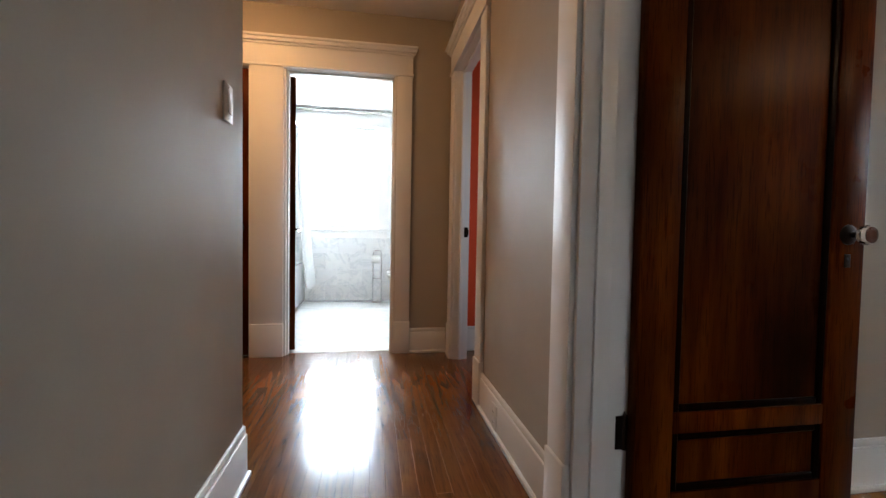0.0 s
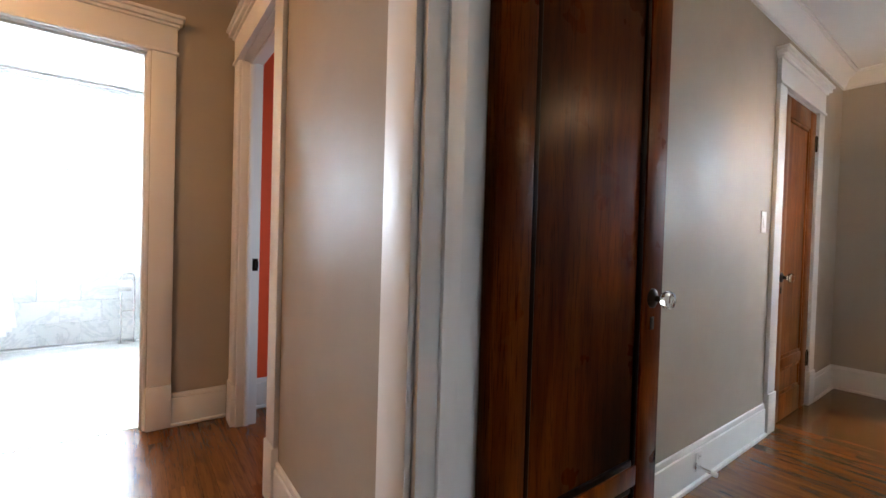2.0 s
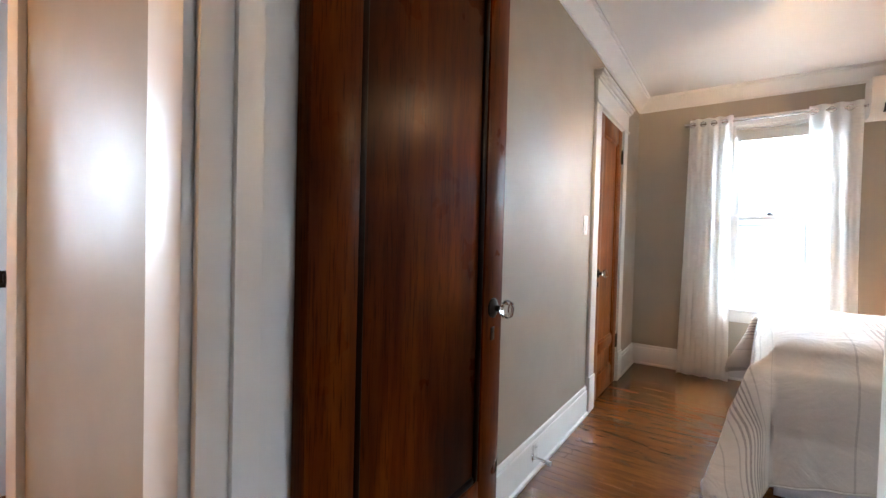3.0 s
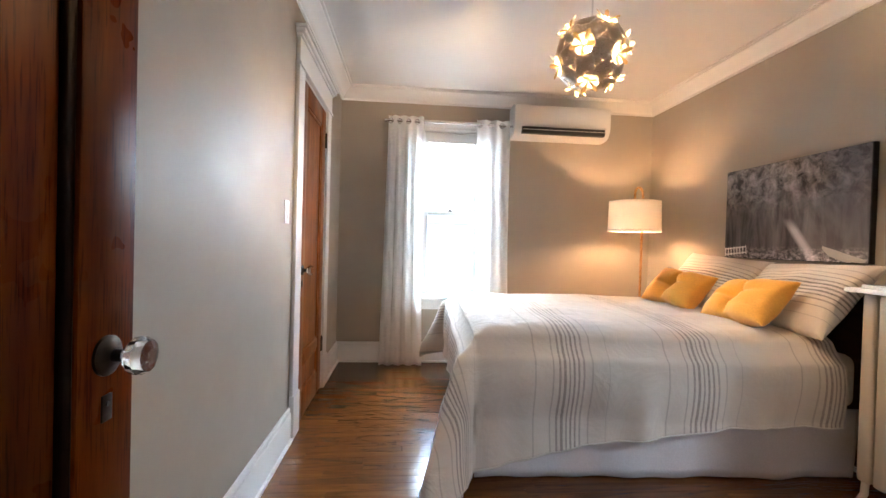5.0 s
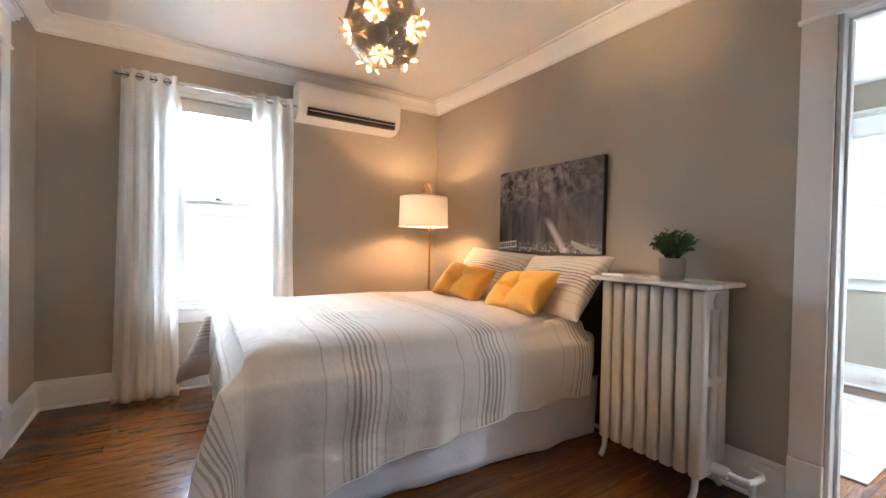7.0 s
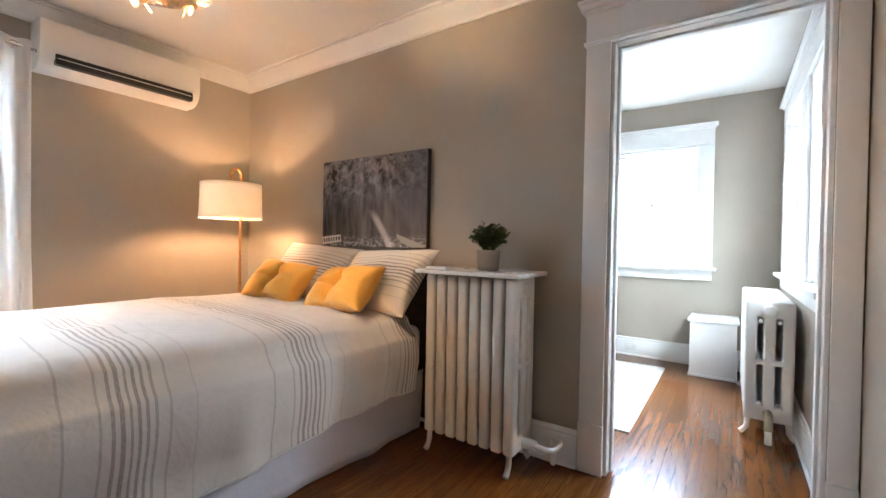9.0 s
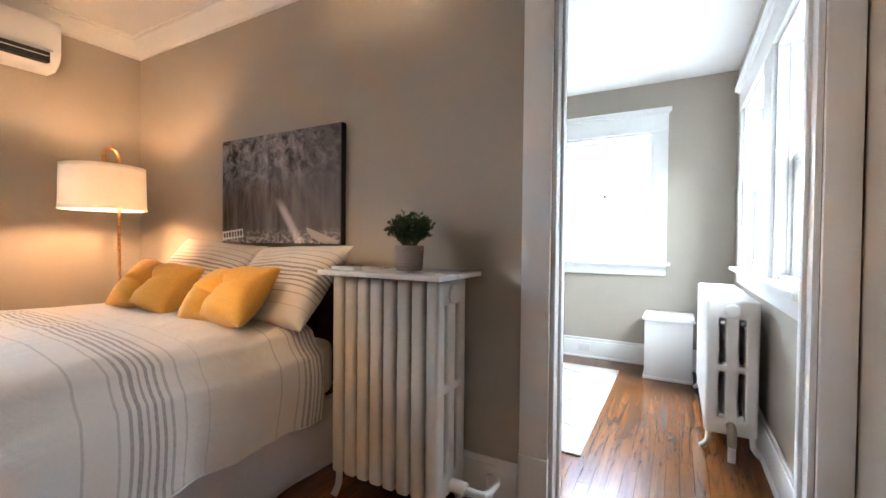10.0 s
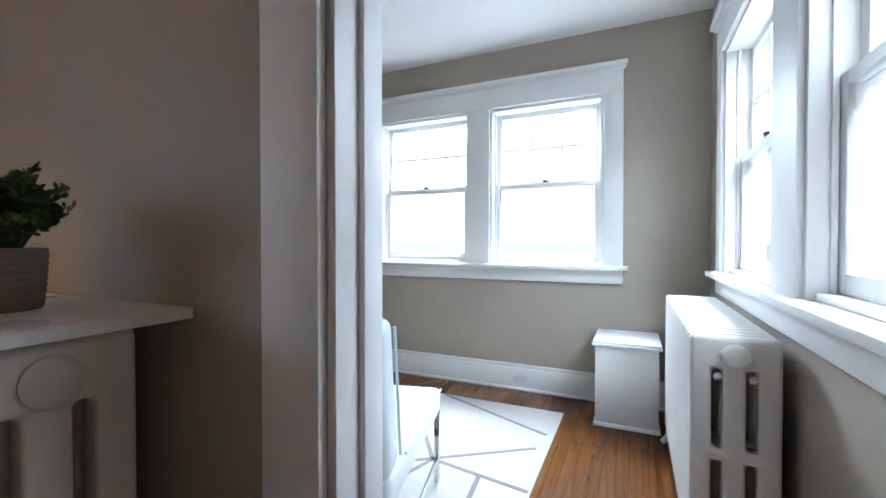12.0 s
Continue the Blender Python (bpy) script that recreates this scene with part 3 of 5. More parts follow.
def double_hung(name, axis, face, inward, a, b, z0, z1, thick, lattice, label):
    """A double-hung window in an opening: frame, two sashes with panes, sash lock. inward: +1 or -1 along the wall's normal."""
    meet = z0 + (z1 - z0) * 0.50

    def put(bm, u0, u1, d0, d1, lo, hi):
        p, q = sorted((face - inward * d0, face - inward * d1))
        box(bm, *((u0, u1, p, q) if axis == "x" else (p, q, u0, u1)), lo, hi)

    mid = (a + b) / 2
    root = holder(name, (mid, face, z0) if axis == "x" else (face, mid, z0), label, "window", kind="structure")
    bm = bmesh.new()
    put(bm, a - 0.002, a + 0.022, -0.002, thick, z0, z1)
    put(bm, b - 0.022, b + 0.002, -0.002, thick, z0, z1)
    put(bm, a + 0.022, b - 0.022, -0.002, thick, z1 - 0.022, z1 + 0.002)
    put(bm, a + 0.022, b - 0.022, 0.02, thick + 0.03, z0 - 0.002, z0 + 0.020)
    for u in (a + 0.022, b - 0.034):
        put(bm, u, u + 0.012, 0.045, 0.060, z0 + 0.02, z1 - 0.022)
    part("window_frame", bevel(bm, 0.002), TRIM, root)
    for which, lo, hi, d in (("lower_sash", z0 + 0.02, meet + 0.018, 0.062), ("upper_sash", meet - 0.018, z1 - 0.022, 0.102)):
        bm = bmesh.new()
        sash(bm, a + 0.024, b - 0.024, lo, hi, d, d + 0.036, put)
        frame_part = part(which, bevel(bm, 0.004), TRIM, root)
        bm = bmesh.new()
        put(bm, a + 0.06, b - 0.06, d + 0.016, d + 0.020, lo + 0.05, hi - 0.03)
        pane = part("pane", bm, GLASS, frame_part)
        pane.visible_shadow = False
        if which == "upper_sash" and lattice:
            cols, rows = lattice
            x0, x1, y0, y1 = a + 0.066, b - 0.066, lo + 0.055, hi - 0.036
            for k in range(1, cols):
                bm = bmesh.new()
                u = x0 + (x1 - x0) * k / cols
                put(bm, u - 0.006, u + 0.006, d + 0.006, d + 0.030, y0, y1)
                part("muntin", bevel(bm, 0.002), TRIM, frame_part)
            for k in range(1, rows):
                bm = bmesh.new()
                z = y0 + (y1 - y0) * k / rows
                put(bm, x0, x1, d + 0.005, d + 0.031, z - 0.006, z + 0.006)
                part("muntin", bevel(bm, 0.002), TRIM, frame_part)
    bm = bmesh.new()
    put(bm, mid - 0.022, mid + 0.022, 0.064, 0.094, meet + 0.018, meet + 0.026)
    put(bm, mid - 0.008, mid + 0.020, 0.058, 0.076, meet + 0.026, meet + 0.038)
    part("sash_lock", bevel(bm, 0.002), BLACK_IRON, root)
    return root


def window_trim(name, axis, face, inward, spans, z0, z1, label, stool=0.065, plain=False):
    """Casing round one opening or a row of them: legs, mullion boards, head with cap, stool and apron."""
    bm = bmesh.new()

    def put(u0, u1, d0, d1, lo, hi):
        p, q = sorted((face + inward * d0, face + inward * d1))
        box(bm, *((u0, u1, p, q) if axis == "x" else (p, q, u0, u1)), lo, hi)

    w, first, last = 0.115, spans[0][0], spans[-1][1]
    put(first - w, first, 0, 0.02, z0, z1)
    put(last, last + w, 0, 0.02, z0, z1)
    for (_, b), (a, _) in zip(spans, spans[1:]):
        put(b, a, 0, 0.02, z0, z1)
    head = 0.072 if plain else 0.145
    put(first - w, last + w, 0, 0.022, z1 + 0.002, z1 + head)
    if not plain:
        put(first - w - 0.01, last + w + 0.01, 0, 0.036, z1 + 0.145, z1 + 0.16)
        put(first - w - 0.024, last + w + 0.024, 0, 0.052, z1 + 0.16, z1 + 0.192)
    put(first - w - 0.03, last + w + 0.03, 0, stool, z0 - 0.026, z0)
    for a, b in spans:
        put(a, b, -0.06, 0, z0 - 0.026, z0 - 0.001)
    put(first - w, last + w, 0, 0.02, z0 - 0.115, z0 - 0.028)
    bevel(bm, 0.003)
    return structure(name, bm, TRIM, label, "trim", smooth=True)


window_trim("trim_window_east", "y", 5.55, -1, [(0.80, 1.36)], 0.60, 2.12, "white painted casing and stool round the bedroom window", plain=True)
double_hung("window_1", "y", 5.55, -1, 0.80, 1.36, 0.60, 2.12, 0.2, None, "white double-hung window behind voile curtains")
window_trim("trim_window_south", "x", -3.30, 1, [(2.355, 3.145), (3.305, 4.095)], 0.90, 2.03, "white painted casing round the double window")
double_hung("window_2", "x", -3.30, 1, 2.355, 3.145, 0.90, 2.03, 0.17, (3, 2), "white double-hung window with a latticed upper sash")
double_hung("window_3", "x", -3.30, 1, 3.305, 4.095, 0.90, 2.03, 0.17, (3, 2), "white double-hung window with a latticed upper sash")
window_trim("trim_window_west", "y", 1.755, 1, [(-2.88, -2.0), (-1.77, -1.17)], 0.90, 2.03, "white painted casing and deep stool round the west windows")
double_hung("window_4", "y", 1.755, 1, -2.88, -2.0, 0.90, 2.03, 0.17, (3, 2), "white double-hung window with a latticed upper sash")
double_hung("window_5", "y", 1.755, 1, -1.77, -1.17, 0.90, 2.03, 0.17, (2, 2), "white double-hung window beside the sun room doorway")


# ---- doors ----
def crystal_knob(parent, x, y, z, side, way):
    """Glass knob on a bronze rose, with the keyhole plate under it; side: the way it faces along y."""
    turn = Matrix.Rotation(radians(-90 * side), 4, "X")
    bm = lathe(bmesh.new(), [(0.030, 0.0), (0.030, 0.004), (0.024, 0.008), (0.010, 0.012), (0.009, 0.026), (0.013, 0.028)], (x, y, z), 24, turn)
    rose = part("knob_rose", bm, BLACK_IRON, parent, "dark bronze rose")
    bm = lathe(bmesh.new(), [(0.013, 0.027), (0.017, 0.031), (0.027, 0.040), (0.029, 0.050), (0.024, 0.061), (0.012, 0.066)], (x, y, z), 12, turn)
    part("knob", bm, CRYSTAL, rose, "faceted clear glass knob", smooth=False)
    bm = bmesh.new()
    box(bm, x - 0.011, x + 0.011, y, y + side * 0.003, z - 0.098, z - 0.058)
    bevel(bm, 0.006)
    plate = part("keyhole_plate", bm, BLACK_IRON, parent, "bronze keyhole plate")
    bm = bmesh.new()
    rod(bm, (x, y, z - 0.072), (x, y + side * 0.0045, z - 0.072), 0.004, 10)
    part("keyhole", bm, DARK_SLOT, plate)


def panel_door(name, length, material, place, angle, label, knob_sides=(-1, 1), hinge_side=1):
    """A two-panel wooden door leaf. Built from its hinge along +x, 38 mm thick in +y, then turned about the hinge."""
    root = holder(name, (0, 0, 0), label, "door")
    t, h, z0, st = 0.038, 2.005, 0.008, 0.118
    bm = bmesh.new()
    box(bm, 0, st, 0, t, z0, h)
    part("hinge_stile", bevel(bm, 0.003), material, root)
    bm = bmesh.new()
    box(bm, length - st, length, 0, t, z0, h)
    part("lock_stile", bevel(bm, 0.003), material, root)
    rails = ((z0, 0.165), (0.335, 0.395), (1.885, h))
    for lo, hi in rails:
        bm = bmesh.new()
        box(bm, st, length - st, 0.001, t - 0.001, lo, hi)
        part("rail", bevel(bm, 0.002), material, root)
    for lo, hi in ((0.165, 0.335), (0.395, 1.885)):
        bm = bmesh.new()
        box(bm, st - 0.004, length - st + 0.004, 0.012, t - 0.012, lo - 0.004, hi + 0.004)
        part("panel", bm, material, root)
        for face in (0.004, t - 0.016):
            bm = bmesh.new()
            w = 0.022
            for x0, x1, a, b in ((st, st + w, lo, hi), (length - st - w, length - st, lo, hi), (st + w, length - st - w, lo, lo + w), (st + w, length - st - w, hi - w, hi)):
                box(bm, x0, x1, face, face + 0.012, a, b)
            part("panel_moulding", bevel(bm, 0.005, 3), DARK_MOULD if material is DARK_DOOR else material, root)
    for s in knob_sides:
        crystal_knob(root, length - 0.062, 0 if s < 0 else t, 0.905, s, 1)
    for z in (0.33, 1.80):
        bm = bmesh.new()
        y = t + 0.004 if hinge_side > 0 else -0.004
        rod(bm, (-0.004, y, z - 0.05), (-0.004, y, z + 0.05), 0.0075, 12)
        rod(bm, (-0.004, y, z + 0.05), (-0.004, y, z + 0.062), 0.006, 12, 0.002)
        box(bm, -0.003, 0.026, y - 0.0015, y + 0.0015, z - 0.048, z + 0.048)
        box(bm, -0.032, -0.004, y - 0.0015, y + 0.0015, z - 0.048, z + 0.048)
        part("hinge", bm, BLACK_IRON, root, "dark bronze butt hinge")
    root.matrix_basis = pose(*place, 0, 0, angle)
    return root


panel_door("bedroom_door", 0.742, DARK_DOOR, (1.710, 1.907, 0), 0.3, "dark mahogany panel door standing wide open, with a glass knob")
closet = panel_door("closet_door", 0.66, RED_DOOR, (4.843, 2.118, 0), 180, "chestnut brown panel door of a closet, closed")
panel_door("hall_closet_door", 0.72, DARK_DOOR, (-0.582, 3.992, 0), 0, "dark mahogany panel door, closed, in the hall", (-1,))
panel_door("bathroom_door", 0.74, DARK_DOOR, (0.428, 4.10, 0), 101, "dark mahogany panel door opened into the bathroom")

bm = bmesh.new()
box(bm, 1.622, 1.650, 3.7605, 3.7635, 0.865, 0.935)
box(bm, 1.640, 1.652, 3.752, 3.7635, 0.88, 0.92)
tagged(part("strike_plate", bevel(bm, 0.001), BLACK_IRON), "dark bronze strike plate on a white door lining", "strike plate")


# ---- bed ----
BX0, BX1, BY0, BY1, BTOP = 3.60, 5.06, -0.74, 1.10, 0.62

bed = holder("bed", ((BX0 + BX1) / 2, 0.2, 0), "queen bed with a dark headboard and a grey cotton skirt", "bed")
bm = bmesh.new()
box(bm, BX0, BX1, BY0, BY1, 0.34, BTOP - 0.02)
part("mattress", bevel(bm, 0.05, 4), LINING, bed)
bm = bmesh.new()
box(bm, BX0 + 0.03, BX1 - 0.03, BY0 + 0.02, BY1 - 0.03, 0.16, 0.34)
part("box_spring", bevel(bm, 0.02), LINING, bed)
for x in (BX0 + 0.12, BX1 - 0.12):
    for y in (BY0 + 0.12, BY1 - 0.14):
        bm = bmesh.new()
        rod(bm, (x, y, 0), (x, y, 0.16), 0.025)
        part("leg", bm, DARK_SLOT, bed)
bm = bmesh.new()
box(bm, BX0 - 0.03, BX1 + 0.03, -0.80, -0.745, 0.06, 0.93)
part("headboard", bevel(bm, 0.008), HEAD_WOOD, bed, "dark espresso headboard")


def pleated(name, a, b, z0, z1, parent, material, wave=0.008):
    """A hanging strip of cloth from a to b with soft pleats."""
    a, b = Vector((*a, 0)), Vector((*b, 0))
    side = (b - a).normalized().cross(Vector((0, 0, 1)))
    bm = bmesh.new()
    nu, nv = 90, 8
    grid = []
    for i in range(nu + 1):
        s = i / nu
        row = []
        for j in range(nv + 1):
            f = j / nv
            off = wave * f * (math.sin(s * 19) + 0.6 * math.sin(s * 47 + 1.3) + 0.8 * noise.noise(Vector((s * 9, f, 2))))
            p = a.lerp(b, s) + side * (off + 0.012 * f)
            row.append(bm.verts.new((p.x, p.y, z1 + (z0 - z1) * f + 0.004 * math.sin(s * 23) * f)))
        grid.append(row)
    for i in range(nu):
        for j in range(nv):
            bm.faces.new((grid[i][j], grid[i + 1][j], grid[i + 1][j + 1], grid[i][j + 1]))
    ob = part(name, bm, material, parent)
    ob.modifiers.new("thickness", "SOLIDIFY").thickness = 0.003
    return ob


pleated("bed_skirt", (BX0, BY0), (BX0, BY1), 0.006, 0.345, bed, SKIRT)
pleated("bed_skirt", (BX0, BY1), (BX1, BY1), 0.006, 0.345, bed, SKIRT)
pleated("bed_skirt", (BX1, BY1), (BX1, BY0), 0.006, 0.345, bed, SKIRT)

bed.rotation_euler.z = radians(-2.6)


def duvet_point(s, w):
    """Where a point of the flat duvet lies: s along the bed from the head, w across, both in metres."""
    x0, x1, y1, top, r = BX0 - 0.02, BX1 + 0.02, BY1 + 0.02, 0.695, 0.11
    over_w = max(x0 - w, w - x1, 0.0)
    sgn = -1 if w < x0 else 1
    over_s = max(s - y1, 0.0)
    x, y = min(max(w, x0), x1), min(s, y1)
    cx = (x - (x0 + x1) / 2) / ((x1 - x0) / 2)
    puff = 0.022 * (1 - cx ** 4) + 0.012 * noise.noise(Vector((x * 2.2, y * 2.0, 0.3))) + 0.007 * noise.noise(Vector((x * 6, y * 5, 4))) + 0.005 * abs(noise.noise(Vector((x * 13 + y * 4, y * 9, 8))))
    out = min(over_w, over_s)
    length = math.hypot(over_w, over_s)
    if length < 1e-6:
        edge = min(x - x0, x1 - x, y1 - y)
        drop = 0.0 if edge > r else 0.028 * ((r - edge) / r) ** 2
        return Vector((x, y, top + puff - drop))
    fall_dir = Vector((sgn * over_w, over_s, 0)).normalized()
    corner = out / max(length, 1e-6) * 1.41
    lean = 0.06 + (0.40 if sgn < 0 else 0.46) * corner ** 1.4
    soft = min(length, r) ** 2 / (2 * r)
    along = length
    bulge = 0.035 * math.sin(min(along / 0.38, 1) * math.pi)
    ramp = min(1.0, along / 0.34)
    wave = noise.noise(Vector((s * 3.0, w * 3.0, 7))) * 0.018 * ramp
    if over_w > 0:
        pleat = math.sin(s * 15 + 2.2 * math.sin(s * 3.7)) + 0.5 * math.sin(s * 37 + 1.0)
        wave += 0.011 * pleat * ramp ** 1.5
    if over_s > 0:
        wave += 0.014 * math.sin(w * 13 + 1.7 * math.sin(w * 4.1)) * ramp ** 1.5
    horizontal = lean * along + bulge + wave + soft * 0.6
    down = math.sqrt(max(along ** 2 - (lean * along) ** 2, 0)) - soft * 0.35
    p = Vector((x, y, top + puff - 0.028)) + fall_dir * horizontal
    p.z = max(p.z - down, 0.03)
    return p


def near_edge(s):
    """The duvet lies askew: its long edge hangs lower towards the foot."""
    return BX0 - 0.42 - 0.32 * max(0.0, (s + 0.2) / 1.8) ** 1.4


def make_duvet():
    nu, nv = 200, 220
    s0, s1, w1 = -0.58, BY1 + 0.50, BX1 + 0.53
    bm = bmesh.new()
    uv_layer = bm.loops.layers.uv.new("UVMap")
    grid = []
    for i in range(nu + 1):
        s = s0 + (s1 - s0) * i / nu
        w0 = near_edge(s)
        grid.append([bm.verts.new(duvet_point(s, w0 + (w1 - w0) * j / nv)) for j in range(nv + 1)])
    for i in range(nu):
        for j in range(nv):
            f = bm.faces.new((grid[i][j], grid[i + 1][j], grid[i + 1][j + 1], grid[i][j + 1]))
            for loop, (a, b) in zip(f.loops, ((i, j), (i + 1, j), (i + 1, j + 1), (i, j + 1))):
                u = s0 + (s1 - s0) * a / nu
                loop[uv_layer].uv = (u, near_edge(u) + (w1 - near_edge(u)) * b / nv)
    turn = Matrix.Translation((4.33, 0.2, 0)) @ pose(0, 0, 0, 0, 0, -2.6) @ Matrix.Translation((-4.33, -0.2, 0))
    root = holder("duvet", (0, 0, 0), "cream duvet with grey stripe clusters, hanging loosely over the bed", "duvet")
    border = [duvet_point(s0 + (s1 - s0) * i / nu, near_edge(s0 + (s1 - s0) * i / nu)) for i in range(nu + 1)]
    border += [duvet_point(s1, w0 + (w1 - w0) * j / nv) for j in range(1, nv + 1)]
    border += [duvet_point(s1 - (s1 - s0) * i / nu, w1) for i in range(1, nu + 1)]
    part("hem", tube(bmesh.new(), border, 0.0045, 6), LINING, root, "sewn white edge")
    ob = part("cover", bm, DUVET, root)
    ob.data.materials.append(LINING)
    solid = ob.modifiers.new("thickness", "SOLIDIFY")
    solid.thickness, solid.offset, solid.material_offset = 0.022, -1, 1
    root.matrix_basis = turn
    return root


make_duvet()


def pillow(name, width, height, plump, m, material, label, category, tuft=False, uv_scale=1.0, group=""):
    """A stuffed pillow with pinched corners; tuft: drawn in at its middle."""
    n = 56
    bm = bmesh.new()
    uv_layer = bm.loops.layers.uv.new("UVMap")

    def shape(u, v, side):
        edge = max(0.0, (1 - u * u)) ** 0.5 * max(0.0, (1 - v * v)) ** 0.5
        pinch = 1 - (0.15 if tuft else 0.10) * (1 - abs(u) ** 2) * abs(v) ** 6 - 0.0
        pinch2 = 1 - (0.15 if tuft else 0.12) * (1 - abs(v) ** 2) * abs(u) ** 6
        z = plump * edge ** 0.85
        rr = math.hypot(u * width / height, v)
        if tuft:
            line = u - 0.10 * v + 0.03 * math.sin(v * 5)
            z *= 1 - 0.70 * math.exp(-(rr / 0.30) ** 2)
            z *= 1 - (0.30 + 0.42 * math.exp(-(v / 0.55) ** 2)) * math.exp(-(line / 0.085) ** 2)
            z *= 1 - 0.22 * math.exp(-((v - 0.35 * u) / 0.10) ** 2) * math.exp(-(u / 0.45) ** 2)
            z *= 1 + 0.20 * math.exp(-((abs(u) - 0.42) / 0.26) ** 2)
            pinch *= 1 - 0.07 * math.exp(-(u / 0.16) ** 2) * abs(v) ** 2
        z *= 1 + 0.16 * noise.noise(Vector((u * 2.2, v * 2.2, side * 3 + width)))
        return Vector((u * width / 2 * pinch2, v * height / 2 * pinch, side * z))

    for side in (1, -1):
        grid = [[bm.verts.new(shape(-1 + 2 * i / n, -1 + 2 * j / n, side)) for j in range(n + 1)] for i in range(n + 1)]
        for i in range(n):
            for j in range(n):
                quad = ((i, j), (i + 1, j), (i + 1, j + 1), (i, j + 1))
                f = bm.faces.new([grid[a][b] for a, b in quad])
                for loop, (a, b) in zip(f.loops, quad):
                    loop[uv_layer].uv = (b / n * height * uv_scale, a / n * width * uv_scale)
    bmesh.ops.remove_doubles(bm, verts=bm.verts, dist=0.0008)
    root = holder(name, (0, 0, 0), label, category, group)
    part("cover", bm, material, root)
    if tuft:
        for side in (1, -1):
            b2 = lathe(bmesh.new(), [(0.004, 0.0), (0.011, 0.001), (0.012, 0.004), (0.006, 0.007)], (0, 0, 0), 14, pose(0, 0, 0, 0 if side > 0 else 180))
            b = part("button", b2, material, root)
            b.location = (0, 0, side * plump * 0.15)
    root.matrix_basis = m
    return root


pillow("pillow", 0.74, 0.46, 0.085, pose(4.46, -0.60, 0.865, 52, 3, 180), SHAM, "striped cream pillow leaning on the headboard", "pillow", group="striped pillows on the bed")
pillow("pillow", 0.68, 0.46, 0.09, pose(3.79, -0.57, 0.855, 48, -2, 176), SHAM, "striped cream pillow leaning, one corner past the mattress", "pillow", group="striped pillows on the bed")
pillow("cushion", 0.48, 0.29, 0.085, pose(4.40, -0.335, 0.825, 50, 4, 184), YELLOW, "mustard yellow cushion with a sewn button, leaning on a pillow", "cushion", True, group="yellow cushions on the bed")
pillow("cushion", 0.49, 0.29, 0.085, pose(3.82, -0.325, 0.82, 47, -5, 176), YELLOW, "mustard yellow tufted cushion tilted against the striped pillow", "cushion", True, group="yellow cushions on the bed")


# ---- curtains ----
def curtain(name, y0, y1, top_y0, top_y1, x, z_top, folds, seed, label, material=CURTAIN):
    """A grommet-top curtain panel that hangs in deep folds; it widens from its top to the floor."""
    nu, nv = folds * 14, 46
    bm = bmesh.new()
    grid = []
    for j in range(nv + 1):
        f = j / nv
        row = []
        for i in range(nu + 1):
            s = i / nu
            a, b = top_y0 + (y0 - top_y0) * f ** 1.4, top_y1 + (y1 - top_y1) * f ** 1.4
            phase = s * folds * math.tau + 0.8 * noise.noise(Vector((s * 3, f * 1.2, seed)))
            depth = 0.018 + 0.010 * f + 0.010 * noise.noise(Vector((s * 4, f * 2, seed + 9)))
            y = a + (b - a) * s + 0.012 * math.sin(phase * 2 + 0.6) * f
            row.append(bm.verts.new((x + depth * math.sin(phase), y, z_top - (z_top - 0.006) * f - 0.005 * math.sin(phase + 1) * f * (f > 0.98))))
        grid.append(row)
    for j in range(nv):
        for i in range(nu):
            bm.faces.new((grid[j][i], grid[j][i + 1], grid[j + 1][i + 1], grid[j + 1][i]))
    root = holder(name, (x, (y0 + y1) / 2, 0), label, "curtain", "curtains at the bedroom window")
    cloth_part = part("panel", bm, material, root)
    cloth_part.modifiers.new("thickness", "SOLIDIFY").thickness = 0.0012
    for k in range(folds * 2):
        s = (k + 0.5) / (folds * 2)
        y = top_y0 + (top_y1 - top_y0) * s
        bm = bmesh.new()
        points = [(x, y + 0.021 * math.cos(a), z_top - 0.045 + 0.021 * math.sin(a)) for a in [q * math.tau / 16 for q in range(17)]]
        tube(bm, points, 0.0035, 8)
        part("grommet", bm, CHROME, root)
    return root


curtain("curtain", 1.69, 1.32, 1.66, 1.355, 5.425, 2.185, 4, 1.0, "white voile curtain with metal grommets, drawn aside")
curtain("curtain", 0.82, 0.555, 0.885, 0.585, 5.425, 2.185, 3, 5.0, "white voile curtain with metal grommets, hanging behind the bed")
rail = holder("curtain_rod", (5.425, 1.12, 2.14), "thin brushed metal curtain rod over the window", "curtain rod")
bm = bmesh.new()
rod(bm, (5.425, 0.56, 2.14), (5.425, 1.68, 2.14), 0.0095, 16)
part("rod", bm, CHROME, rail)
for y in (0.555, 1.685):
    bm = bmesh.new()
    rod(bm, (5.425, y - 0.012, 2.14), (5.425, y + 0.012, 2.14), 0.014, 16)
    part("finial", bevel(bm, 0.003), CHROME, rail)
for y in (0.66, 1.58):
    bm = bmesh.new()
    tube(bm, [(5.425, y, 2.13), (5.47, y, 2.125), (5.50, y, 2.12), (5.53, y, 2.12)], 0.006)
    part("bracket", bm, CHROME, rail)
blind = holder("roller_blind", (5.58, 1.08, 2.03), "rolled-up pale grey blind in the window head", "blind")
bm = bmesh.new()
rod(bm, (5.585, 0.83, 2.072), (5.585, 1.33, 2.072), 0.024, 20)
part("roll", bm, LINING, blind)
bm = bmesh.new()
box(bm, 5.562, 5.568, 0.835, 1.325, 1.995, 2.07)
part("hem", bevel(bm, 0.002), LINING, blind)

